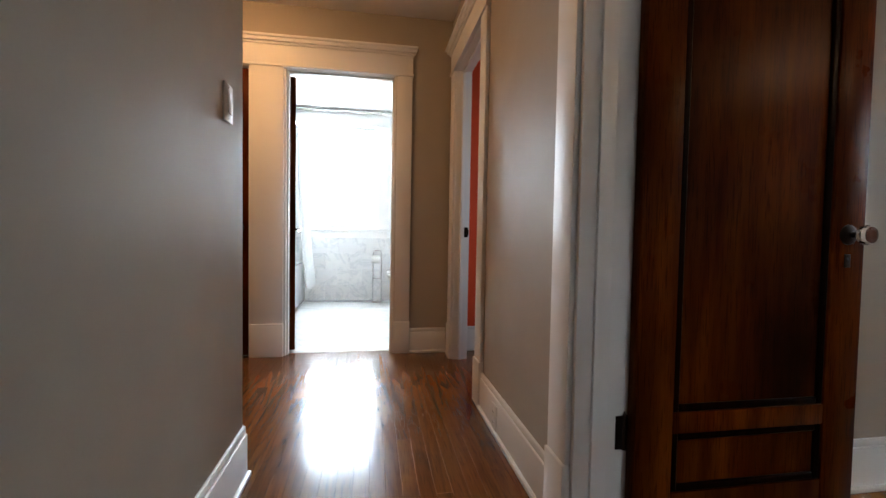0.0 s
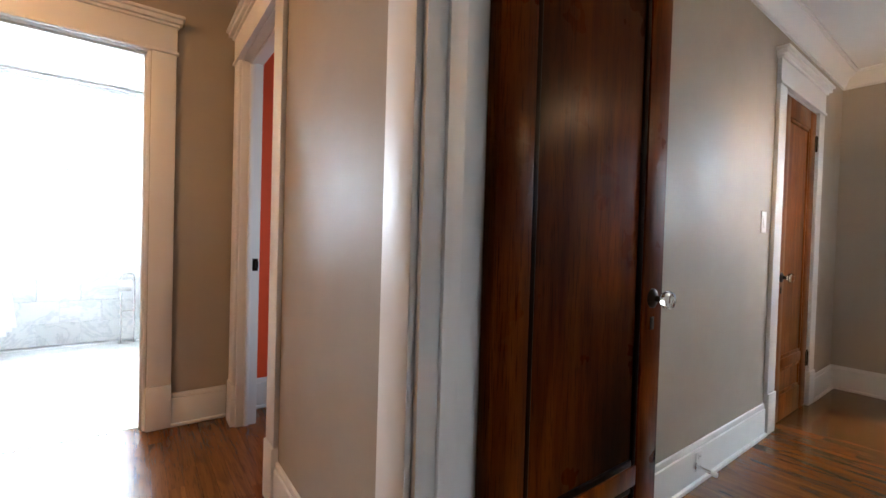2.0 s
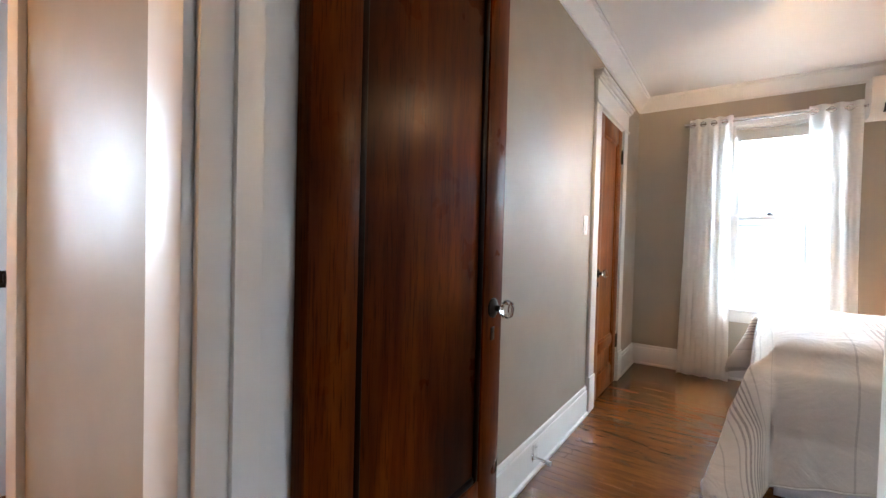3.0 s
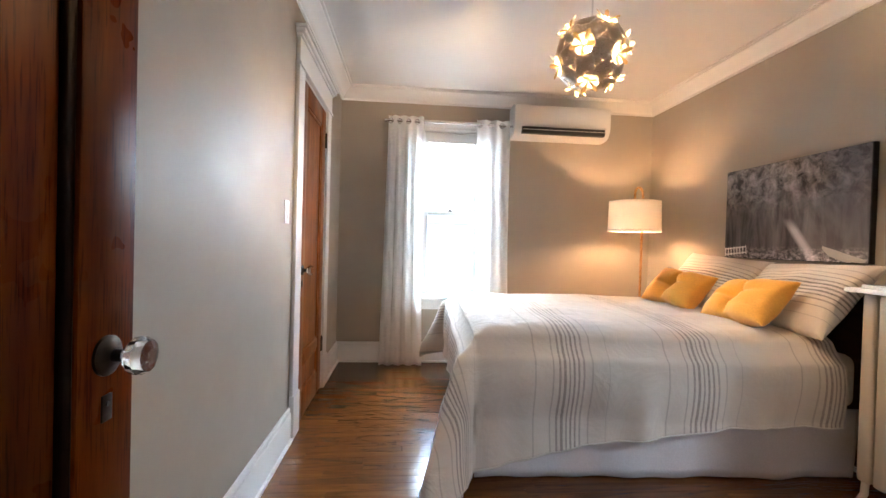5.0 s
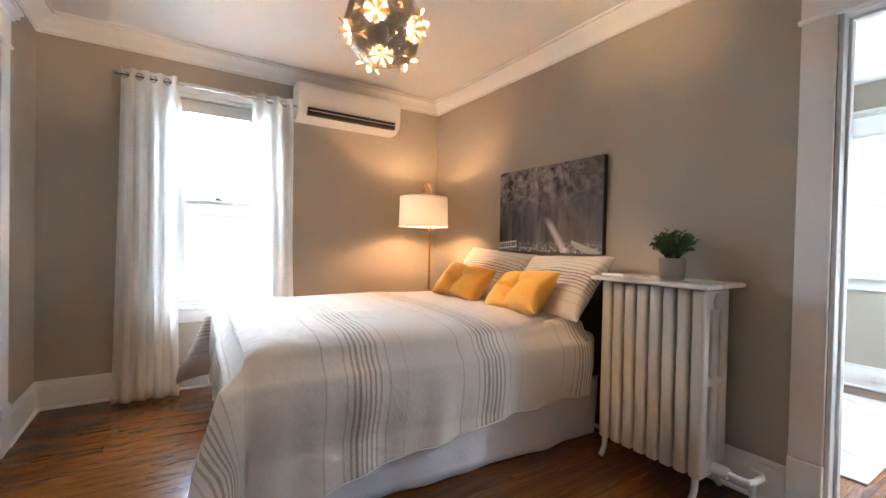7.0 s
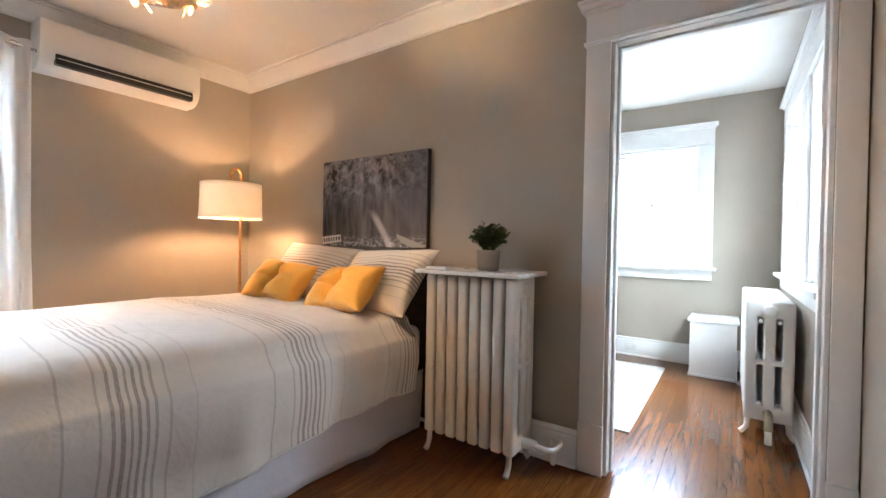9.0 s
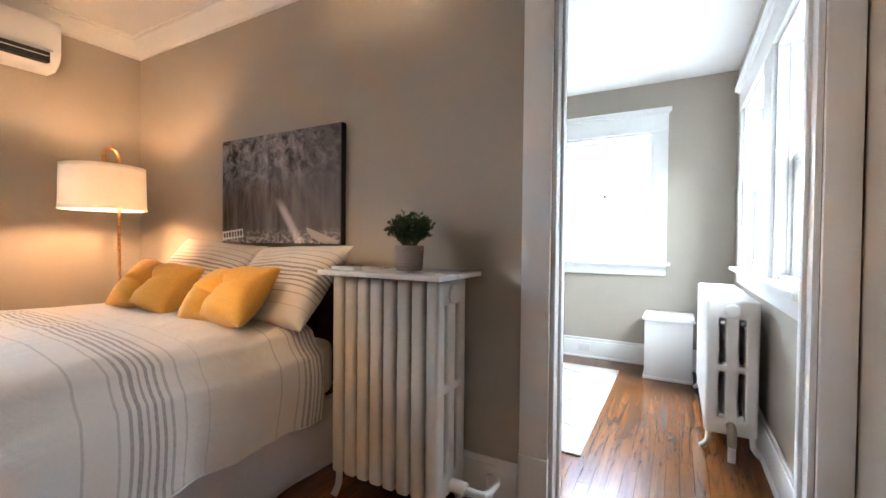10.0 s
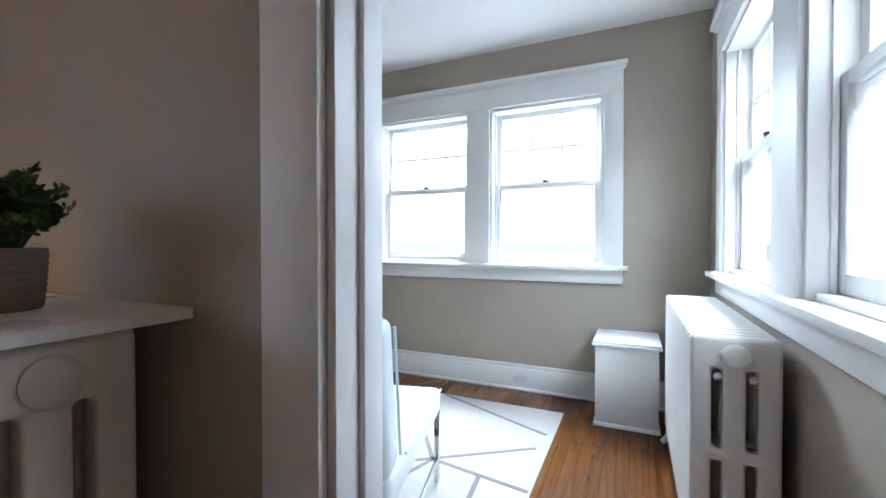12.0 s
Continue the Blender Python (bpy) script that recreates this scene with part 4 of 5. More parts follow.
# ---- wall unit, lamp, picture ----
unit = holder("air_conditioner", (5.55, 0.13, 2.18), "white wall-mounted air conditioner above the bed", "air conditioner")
profile = [(0.0, 0.0), (0.0, 0.295), (0.05, 0.305), (0.16, 0.305), (0.195, 0.290), (0.205, 0.26), (0.205, 0.10), (0.196, 0.06), (0.165, 0.022), (0.12, 0.0)]
bm = bmesh.new()
ends = []
for y in (-0.30, 0.565):
    ends.append([bm.verts.new((5.548 - d, y, 2.048 + 0.92 * h)) for d, h in profile])
for k in range(len(profile)):
    bm.faces.new((ends[0][k], ends[0][(k + 1) % len(profile)], ends[1][(k + 1) % len(profile)], ends[1][k]))
bm.faces.new(ends[0]), bm.faces.new(ends[1][::-1])
bevel(bm, 0.006, 3, 50)
body = part("body", bm, PLASTIC, unit)
bm = bmesh.new()
box(bm, 5.330, 5.372, -0.245, 0.50, 2.068, 2.126)
part("air_slot", bm, DARK_SLOT, unit, "black air outlet slot")
bm = bmesh.new()
box(bm, 5.325, 5.348, -0.238, 0.493, 2.099, 2.103)
part("louvre", bevel(bm, 0.002), PLASTIC, unit)
bm = bmesh.new()
box(bm, 5.3395, 5.3435, -0.262, -0.235, 2.135, 2.142)
part("badge", bm, CHROME, unit)

floor_lamp = holder("floor_lamp", (5.13, -0.50, 0), "brass arc floor lamp with a white drum shade, lit", "lamp")
bm = lathe(bmesh.new(), [(0.14, 0.0), (0.14, 0.014), (0.13, 0.022), (0.02, 0.026), (0.012, 0.03)], (5.13, -0.50, 0), 40)
part("base", bm, BRASS, floor_lamp)
SHX, SHY = 5.085, -0.405
bm = bmesh.new()
arc = [(5.13, -0.50, 0.02 + k * 0.15) for k in range(11)]
for k in range(0, 13):
    a = math.pi * k / 12
    f = (1 - math.cos(a)) / 2
    arc.append((5.13 + (SHX - 5.13) * f, -0.50 + (SHY + 0.50) * f, 1.535 + 0.062 * math.sin(a)))
arc.append((SHX, SHY, 1.50))
tube(bm, arc, 0.0095, 14)
part("stem", bm, BRASS, floor_lamp)
bm = lathe(bmesh.new(), [(0.010, 1.36), (0.022, 1.37), (0.022, 1.43), (0.010, 1.50)], (SHX, SHY, 0), 20)
part("socket", bm, BRASS, floor_lamp)
bm = bmesh.new()
n = 56
rings = [[bm.verts.new((SHX + r * math.cos(k * math.tau / n), SHY + r * math.sin(k * math.tau / n), z)) for k in range(n)]
         for r, z in ((0.207, 1.225), (0.205, 1.25), (0.203, 1.36), (0.201, 1.45), (0.200, 1.475))]
for a, b in zip(rings, rings[1:]):
    for k in range(n):
        bm.faces.new((a[k], a[(k + 1) % n], b[(k + 1) % n], b[k]))
shade = part("shade", bm, SHADE, floor_lamp, "white fabric drum shade")
shade.modifiers.new("thickness", "SOLIDIFY").thickness = 0.0015
for z, r in ((1.226, 0.207), (1.474, 0.200)):
    bm = bmesh.new()
    tube(bm, [(SHX + r * math.cos(a), SHY + r * math.sin(a), z) for a in [q * math.tau / 48 for q in range(49)]], 0.0025, 6)
    part("rim", bm, SHADE, floor_lamp)
for q in range(3):
    bm = bmesh.new()
    a = q * math.tau / 3 + 0.4
    rod(bm, (SHX, SHY, 1.468), (SHX + 0.198 * math.cos(a), SHY + 0.198 * math.sin(a), 1.468), 0.002, 6)
    part("spider_arm", bm, BRASS, floor_lamp)
bm = lathe(bmesh.new(), [(0.012, -0.045), (0.022, -0.03), (0.030, -0.005), (0.026, 0.018), (0.014, 0.034), (0.012, 0.05)], (SHX, SHY, 1.325), 18)
part("bulb", bm, Nodes("warm_bulb").out(Base_Color=(1, 0.9, 0.75), Emission_Color=(1.0, 0.53, 0.24), Emission_Strength=LAMP_GLOW), floor_lamp)

picture = holder("picture", (4.07, -0.80, 1.34), "black and white canvas print of a sunlit forest path", "picture")
bm = bmesh.new()
box(bm, 3.60, 4.54, -0.813, -0.782, 1.04, 1.642)
part("stretched_canvas", bevel(bm, 0.003), CANVAS_EDGE, picture, "dark wrapped canvas edge")
bm = bmesh.new()
uv_layer = bm.loops.layers.uv.new("UVMap")
face = bm.faces.new([bm.verts.new((x, -0.7785, z)) for x, z in ((4.537, 1.043), (3.603, 1.043), (3.603, 1.639), (4.537, 1.639))])
for loop, uv in zip(face.loops, ((0, 0), (1, 0), (1, 1), (0, 1))):
    loop[uv_layer].uv = uv
part("print", bm, CANVAS, picture, "forest photograph in greys")
for x0, x1, a, b, tilt in ((4.35, 4.53, 1.060, 1.118, 0.10),):
    bm = bmesh.new()
    for z in (a + 0.012, b - 0.008):
        box(bm, x0, x1, -0.7784, -0.7770, z - 0.004, z + 0.004)
    steps = 7
    for k in range(steps + 1):
        u = x0 + (x1 - x0) * k / steps
        box(bm, u - 0.003, u + 0.003, -0.7784, -0.7772, a, b)
    bmesh.ops.rotate(bm, verts=bm.verts, cent=((x0 + x1) / 2, -0.778, (a + b) / 2), matrix=Matrix.Rotation(tilt, 3, "Y"))
    part("printed_railing", bm, TRIM, picture, "pale printed railing")

bm = bmesh.new()
wedge = ((3.835, 1.128), (3.615, 1.060), (3.615, 1.046), (3.72, 1.046), (3.80, 1.075), (3.835, 1.112))
low_ring, high_ring = ([bm.verts.new((x, y, z)) for x, z in wedge] for y in (-0.7784, -0.7773))
bm.faces.new(high_ring)
for k in range(len(wedge)):
    bm.faces.new((low_ring[k], low_ring[(k + 1) % 6], high_ring[(k + 1) % 6], high_ring[k]))
part("printed_railing", bm, RUG_WOOL, picture, "pale printed parapet beside the path")


# ---- pendant ----
def pendant(place, radius):
    """A globe of twelve five-petalled flowers in bent metal sheet, after an icosahedron, round one bulb."""
    root = holder("pendant_lamp", place, "bronze metal globe pendant with cut-out gold flowers, lit", "lamp")
    centre = Vector(place)
    bm = bmesh.new()
    bmesh.ops.create_icosphere(bm, subdivisions=1, radius=1.0)
    bmesh.ops.rotate(bm, verts=bm.verts, matrix=Euler((radians(21), radians(8), radians(37))).to_matrix())
    corners = [v.co.copy() for v in bm.verts]
    pairs = [(e.verts[0].co.copy(), e.verts[1].co.copy()) for e in bm.edges]
    bm.free()
    for a, b in pairs:
        mid = ((a + b) / 2).normalized()
        along = (b - a).normalized()
        across = mid.cross(along).normalized()
        bm = bmesh.new()
        cols = []
        for i in range(9):
            s = -1 + 2 * i / 8
            reach = 0.27
            depth = 0.93 + 0.10 * (1 - s * s)
            half = 0.275
            edge_pull = -0.25
            cols.append([bm.verts.new(centre + radius * (mid * depth + across * (s * reach) + along * (w * half * (1 - edge_pull * abs(s))))) for w in (-1, -0.5, 0, 0.5, 1)])
        for p, q in zip(cols, cols[1:]):
            for k in range(4):
                bm.faces.new((p[k], q[k], q[k + 1], p[k + 1]))
        ob = part("metal_sheet", bm, LAMP_METAL, root)
        ob.modifiers.new("thickness", "SOLIDIFY").thickness = 0.0012
    for a, b, c in ((a, b, c) for i, a in enumerate(corners) for j, b in enumerate(corners[:i]) for c in corners[:j]
                    if max((a - b).length, (b - c).length, (a - c).length) < 1.2):
        mid = (a + b + c).normalized()
        bm = bmesh.new()
        tip = bm.verts.new(centre + radius * mid * 0.90)
        ring = [bm.verts.new(centre + radius * (mid * 0.93 + ((p + q) / 2 - mid * (p + q).dot(mid) / 2) * 0.98)) for p, q in ((a, b), (b, c), (c, a))]
        for k in range(3):
            bm.faces.new((tip, ring[k], ring[(k + 1) % 3]))
        ob = part("metal_sheet", bm, LAMP_METAL, root)
        ob.modifiers.new("thickness", "SOLIDIFY").thickness = 0.0012
    for c in corners:
        near = sorted(corners, key=lambda o: (o - c).length)[1:6]
        flower = None
        for o in near:
            way = (o - c - c * (o - c).dot(c)).normalized()
            across = c.cross(way)
            bm = bmesh.new()
            rows = []
            for i in range(9):
                f = i / 8
                width = 0.085 * f ** 0.7 * math.sqrt(max(0.0, 1 - (max(0.0, f - 0.60) / 0.40) ** 2)) + 0.004
                lift = 0.95 + 0.21 * f
                rows.append([bm.verts.new(centre + radius * (c * (lift - 0.02 * (1 - abs(w)) ** 2) + way * (0.012 + 0.36 * f) + across * (w * width))) for w in (-1, -0.5, 0, 0.5, 1)])
            for p, q in zip(rows, rows[1:]):
                for k in range(4):
                    bm.faces.new((p[k], q[k], q[k + 1], p[k + 1]))
            part("petal", bm, PETAL, root)
    bm = bmesh.new()
    bmesh.ops.create_uvsphere(bm, u_segments=20, v_segments=12, radius=0.024, matrix=Matrix.Translation(centre))
    part("bulb", bm, Nodes("soft_warm_bulb").out(Base_Color=(1, 0.9, 0.75), Emission_Color=(1.0, 0.60, 0.30), Emission_Strength=PENDANT_GLOW), root)
    bm = bmesh.new()
    rod(bm, centre + Vector((0, 0, 0.03)), (place[0], place[1], CEIL - 0.02), 0.004, 10)
    part("cord", bm, CHROME, root)
    bm = lathe(bmesh.new(), [(0.055, CEIL - 0.025), (0.06, CEIL - 0.018), (0.06, CEIL - 0.001), (0.02, CEIL)], (place[0], place[1], 0), 28)
    part("canopy", bm, LAMP_METAL, root)
    bm = lathe(bmesh.new(), [(0.016, 0.03), (0.018, 0.04), (0.018, 0.09), (0.006, 0.10)], place, 18)
    part("socket", bm, LAMP_METAL, root)
    return root


pendant((3.56, 0.675, 1.945), 0.150)


# ---- radiators ----
def radiator(name, sections, pitch, depth, height, m, label, enamel, rivets):
    """A cast-iron radiator: sections in a row along +x from 0, each of three columns, feet on the two end sections."""
    root = holder(name, (0, 0, 0), label, "radiator")
    t, low = pitch * 0.86, 0.10
    col = depth * 0.25

    cuts_y = (0.0, col, depth / 2 - col / 2, depth / 2 + col / 2, depth - col, depth)
    cuts_z = (low, low + 0.085, height * 0.535, height * 0.535 + 0.035, height - 0.095, height)

    def section_mesh():
        """One casting: three columns joined by a head, a waist and a foot bar, with slots right through."""
        bm, made = bmesh.new(), {}

        def corner(x, i, k):
            if (x, i, k) not in made:
                made[x, i, k] = bm.verts.new((x * t, cuts_y[i], cuts_z[k]))
            return made[x, i, k]

        solid = {(i, k) for i in range(5) for k in range(5) if i % 2 == 0 or k % 2 == 0}
        for i, k in solid:
            for x in (0, 1):
                bm.faces.new([corner(x, i + a, k + b) for a, b in ((0, 0), (1, 0), (1, 1), (0, 1))])
            for di, dk, ends in ((-1, 0, ((0, 0), (0, 1))), (1, 0, ((1, 0), (1, 1))), (0, -1, ((0, 0), (1, 0))), (0, 1, ((0, 1), (1, 1)))):
                if (i + di, k + dk) not in solid:
                    (a, b), (c, d) = ends
                    bm.faces.new([corner(0, i + a, k + b), corner(1, i + a, k + b), corner(1, i + c, k + d), corner(0, i + c, k + d)])
        bmesh.ops.recalc_face_normals(bm, faces=bm.faces)
        return bevel(bm, min(0.019, t * 0.36), 4, 50)

    plain = None
    for k in range(sections):
        if plain is None:
            ob = plain = part("section", section_mesh(), enamel, root)
        else:
            ob = new("section", plain.data)
            ob.parent = root
        ob.location.x = k * pitch
    for x in (t / 2, (sections - 1) * pitch + t / 2):
        for y, way in ((0.02, -1), (depth - 0.02, 1)):
            bm = tube(bmesh.new(), [(x, y - way * 0.012, low + 0.05), (x, y, low), (x, y + way * 0.004, 0.05), (x, y + way * 0.022, 0.024), (x, y + way * 0.034, 0.014)], 0.0138, 10)
            part("foot", bm, enamel, root)
    for x, way in ((0.0, -1), ((sections - 1) * pitch + t, 1)):
        turn = Matrix.Rotation(radians(90 * way), 4, "Y")
        bm = lathe(bmesh.new(), [(0.036, 0.0), (0.036, 0.006), (0.030, 0.010), (0.024, 0.0105)], (x, depth / 2, height - 0.055), 28, turn)
        part("end_boss", bm, enamel, root)
        for y in (depth * 0.31, depth * 0.69) if rivets else ():
            for z in (height - 0.115, low + 0.10):
                bm = lathe(bmesh.new(), [(0.011, 0.0), (0.011, 0.004), (0.006, 0.006)], (x, y, z), 14, turn)
                part("rivet", bm, RADIATOR, root)
    root.matrix_basis = m
    return root


bed_rad = radiator("radiator", 8, 0.0645, 0.225, 0.918, pose(2.897, -0.742, 0), "tall white cast-iron radiator under a shelf board, the dim warm room light in its colour", SHADED_IRON, False)
sun_rad = radiator("radiator", 21, 0.0505, 0.225, 0.782, pose(2.022, -2.812, 0, 0, 0, 90), "long white cast-iron radiator under the west windows", RADIATOR, True)
valve = holder("radiator_valve", (2.85, -0.63, 0.1), "white painted radiator valve and pipe", "valve")
bm = bmesh.new()
tube(bm, [(2.90, -0.63, 0.135), (2.855, -0.63, 0.135), (2.835, -0.63, 0.132)], 0.024, 14)
part("union", bm, RADIATOR, valve)
bm = bmesh.new()
tube(bm, [(2.845, -0.63, 0.135), (2.79, -0.63, 0.13), (2.765, -0.64, 0.128), (2.755, -0.665, 0.126), (2.755, -0.74, 0.122), (2.765, -0.765, 0.122), (2.80, -0.775, 0.12)], 0.013, 12)
part("pipe", bm, RADIATOR, valve)
bm = bmesh.new()
rod(bm, (2.80, -0.775, 0.0), (2.80, -0.775, 0.13), 0.013, 12)
part("riser", bm, RADIATOR, valve)
valve_2 = holder("radiator_valve", (1.91, -1.70, 0.1), "worn brass valve on a white pipe beside the radiator", "valve")
bm = bmesh.new()
tube(bm, [(1.91, -1.76, 0.150), (1.91, -1.72, 0.150), (1.91, -1.70, 0.140), (1.91, -1.692, 0.12), (1.91, -1.69, 0.075)], 0.021, 14)
part("elbow", bm, metal("worn_brass", (0.42, 0.36, 0.28), 0.45), valve_2, "worn brass elbow")
bm = bmesh.new()
rod(bm, (1.91, -1.69, 0.0), (1.91, -1.69, 0.08), 0.017, 14)
part("riser", bm, RADIATOR, valve_2)

shelf_bm = bmesh.new()
box(shelf_bm, 2.862, 3.435, -0.812, -0.462, 0.922, 0.942)
tagged(part("radiator_shelf", bevel(shelf_bm, 0.004, 3), BOARD_WHITE), "white lacquered board lying on the radiator", "shelf")

# ---- plant and remote ----
plant = holder("potted_plant", (3.115, -0.655, 0.942), "small leafy green plant in a grey cement pot", "plant")
bm = bmesh.new()
n = 32
prof = [(0.050, 0.0), (0.053, 0.004), (0.057, 0.05), (0.059, 0.098), (0.057, 0.102), (0.052, 0.100), (0.050, 0.085), (0.0005, 0.083)]
lathe(bm, prof, (3.115, -0.655, 0.942), n)
pot = part("pot", bm, CEMENT, plant, "grey cement pot with fine ridges")
for k in range(7):
    bm = bmesh.new()
    z = 0.95 + 0.012 * k + 0.008
    r = 0.0532 + 0.006 * (z - 0.942) / 0.1
    tube(bm, [(3.115 + r * math.cos(a), -0.655 + r * math.sin(a), z) for a in [q * math.tau / 36 for q in range(37)]], 0.0022, 6)
    part("ridge", bm, CEMENT, pot)
bm = lathe(bmesh.new(), [(0.049, 0.0), (0.049, 0.006), (0.02, 0.010)], (3.115, -0.655, 1.024), 20)
part("soil", bm, SOIL, plant)
rng = random.Random(5)
leaves, stems = bmesh.new(), bmesh.new()
for k in range(84):
    a, tilt = rng.uniform(0, math.tau), rng.uniform(0.0, 1.0) ** 0.8 * 0.95
    reach = rng.uniform(0.09, 0.145) * (1.12 - 0.32 * tilt)
    base = Vector((3.115 + 0.02 * math.cos(a), -0.655 + 0.02 * math.sin(a), 1.03))
    tip = base + Vector((math.sin(tilt) * math.cos(a), math.sin(tilt) * math.sin(a), math.cos(tilt))) * reach
    bend = Vector((0, 0, 0.018))
    pts = [base.lerp(tip, f) + bend * math.sin(f * math.pi) for f in (0, 0.25, 0.5, 0.75, 1)]
    tube(stems, pts, 0.0012, 5)
    for f in (0.25, 0.4, 0.55, 0.70, 0.84, 0.97):
        p = base.lerp(tip, f) + bend * math.sin(f * math.pi)
        for q in range(2):
            out = Vector((rng.uniform(-1, 1), rng.uniform(-1, 1), rng.uniform(-0.2, 0.9))).normalized()
            out = (out + (tip - base).normalized() * 0.4).normalized()
            length, wide = rng.uniform(0.013, 0.021), rng.uniform(0.004, 0.0065)
            across = out.orthogonal().normalized()
            across.rotate(Matrix.Rotation(rng.uniform(0, math.tau), 3, out))
            up = out.cross(across)
            ring = [p, p + out * length * 0.35 + across * wide, p + out * length * 0.75 + across * wide * 0.7, p + out * length,
                    p + out * length * 0.75 - across * wide * 0.7, p + out * length * 0.35 - across * wide]
            mid = leaves.verts.new(p + out * length * 0.5 - up * 0.003)
            vs = [leaves.verts.new(v) for v in ring]
            for i in range(6):
                leaves.faces.new((mid, vs[i], vs[(i + 1) % 6]))
part("stalk", stems, STEM, plant)
foliage = part("foliage", leaves, LEAF, plant, "dense small green leaves")
bm = bmesh.new()
box(bm, 3.255, 3.395, -0.535, -0.49, 0.9425, 0.958)
bmesh.ops.rotate(bm, verts=bm.verts, cent=(3.32, -0.51, 0.95), matrix=Matrix.Rotation(radians(-9), 3, "Z"))
remote = tagged(part("remote_control", bevel(bm, 0.005, 3), PLASTIC), "white remote control lying on the radiator board", "remote control")
bm = bmesh.new()
box(bm, 3.345, 3.385, -0.528, -0.50, 0.958, 0.9588)
bmesh.ops.rotate(bm, verts=bm.verts, cent=(3.32, -0.51, 0.95), matrix=Matrix.Rotation(radians(-9), 3, "Z"))
part("display", bm, DARK_SLOT, remote, "grey display")


# ---- switches, outlets, door stop ----
def plate(name, place, way, toggles, label, category, across=0.074, tall=0.118):
    """A wall plate facing +y before it is turned by way degrees; toggles: switch levers or outlet sockets."""
    root = holder(name, (0, 0, 0), label, category)
    bm = bmesh.new()
    box(bm, -across / 2, across / 2, 0, 0.006, -tall / 2, tall / 2)
    part("cover_plate", bevel(bm, 0.0025, 3), PLASTIC, root)
    if toggles == "switch":
        bm = bmesh.new()
        box(bm, -0.017, 0.017, 0.006, 0.010, -0.034, 0.034)
        bmesh.ops.rotate(bm, verts=bm.verts, cent=(0, 0.008, 0), matrix=Matrix.Rotation(radians(4), 3, "X"))
        part("rocker", bevel(bm, 0.002), PLASTIC, root)
    else:
        wide = across > tall
        for s in (-1, 1):
            cx, cz = (s * 0.024, 0) if wide else (0, s * 0.024)
            bm = bmesh.new()
            rod(bm, (cx, 0.005, cz), (cx, 0.0085, cz), 0.016, 18)
            socket = part("socket", bm, PLASTIC, root)
            for d in (-0.006, 0.006):
                bm = bmesh.new()
                u, v = (0, d) if wide else (d, 0)
                box(bm, cx + u - (0.004 if wide else 0.001), cx + u + (0.004 if wide else 0.001), 0.0085, 0.0092, cz + v - (0.001 if wide else 0.004), cz + v + (0.001 if wide else 0.004))
                part("slot", bm, DARK_SLOT, socket)
    for s in (-1, 1):
        bm = bmesh.new()
        z = s * tall * 0.41 if toggles == "switch" else 0
        if toggles == "switch" or s > 0:
            rod(bm, (0, 0.005, z), (0, 0.0072, z), 0.003, 10)
            part("screw", bm, PLASTIC, root)
        else:
            bm.free()
    root.matrix_basis = pose(*place, 0, 0, way)
    return root


plate("light_switch", (3.915, 2.085, 1.222), 180, "switch", "white rocker light switch beside the closet door", "light switch")
plate("light_switch", (0.535, 2.30, 1.285), -90, "switch", "white light switch near the corner of the hall", "light switch")
plate("outlet", (1.537, 2.655, 0.075), 90, "outlet", "white outlet set in the hall baseboard", "outlet", 0.07, 0.112)
plate("outlet", (2.90, -3.282, 0.095), 0, "outlet", "white outlet set in the sun room baseboard", "outlet", 0.112, 0.07)
plate("outlet", (3.16, 2.067, 0.105), 180, "outlet", "white outlet plate behind a door stop", "outlet", 0.06, 0.085)
stop = holder("door_stop", (3.13, 2.067, 0.085), "chrome door stop with a white bumper on the baseboard", "door stop")
bm = bmesh.new()
tube(bm, [(3.13, 2.067, 0.09), (3.13, 2.045, 0.09), (3.13, 2.0, 0.088)], 0.007, 12)
part("spring", bm, CHROME, stop)
bm = bmesh.new()
rod(bm, (3.13, 2.0, 0.088), (3.13, 1.975, 0.087), 0.011, 14)
part("bumper", bevel(bm, 0.003), PLASTIC, stop)
bm = bmesh.new()
rod(bm, (3.13, 2.067, 0.09), (3.13, 2.061, 0.09), 0.016, 16)
part("rosette", bm, CHROME, stop)

# ---- hall ceiling lamp ----
hall_lamp = holder("ceiling_lamp", (0.10, 3.15, CEIL), "flush frosted ceiling lamp in the hall, lit", "lamp")
bm = lathe(bmesh.new(), [(0.15, CEIL), (0.15, CEIL - 0.02), (0.14, CEIL - 0.024)], (0.10, 3.15, 0), 36)
part("rim", bm, BRASS, hall_lamp)
bm = lathe(bmesh.new(), [(0.14, CEIL - 0.02), (0.135, CEIL - 0.05), (0.10, CEIL - 0.085), (0.04, CEIL - 0.10), (0.005, CEIL - 0.102)], (0.10, 3.15, 0), 36)
hall_glow = Nodes("frosted_lamp_glass").out(Base_Color=(0.9, 0.85, 0.75), Emission_Color=(1.0, 0.50, 0.19), Emission_Strength=HALL_GLOW)
part("bowl", bm, hall_glow, hall_lamp)


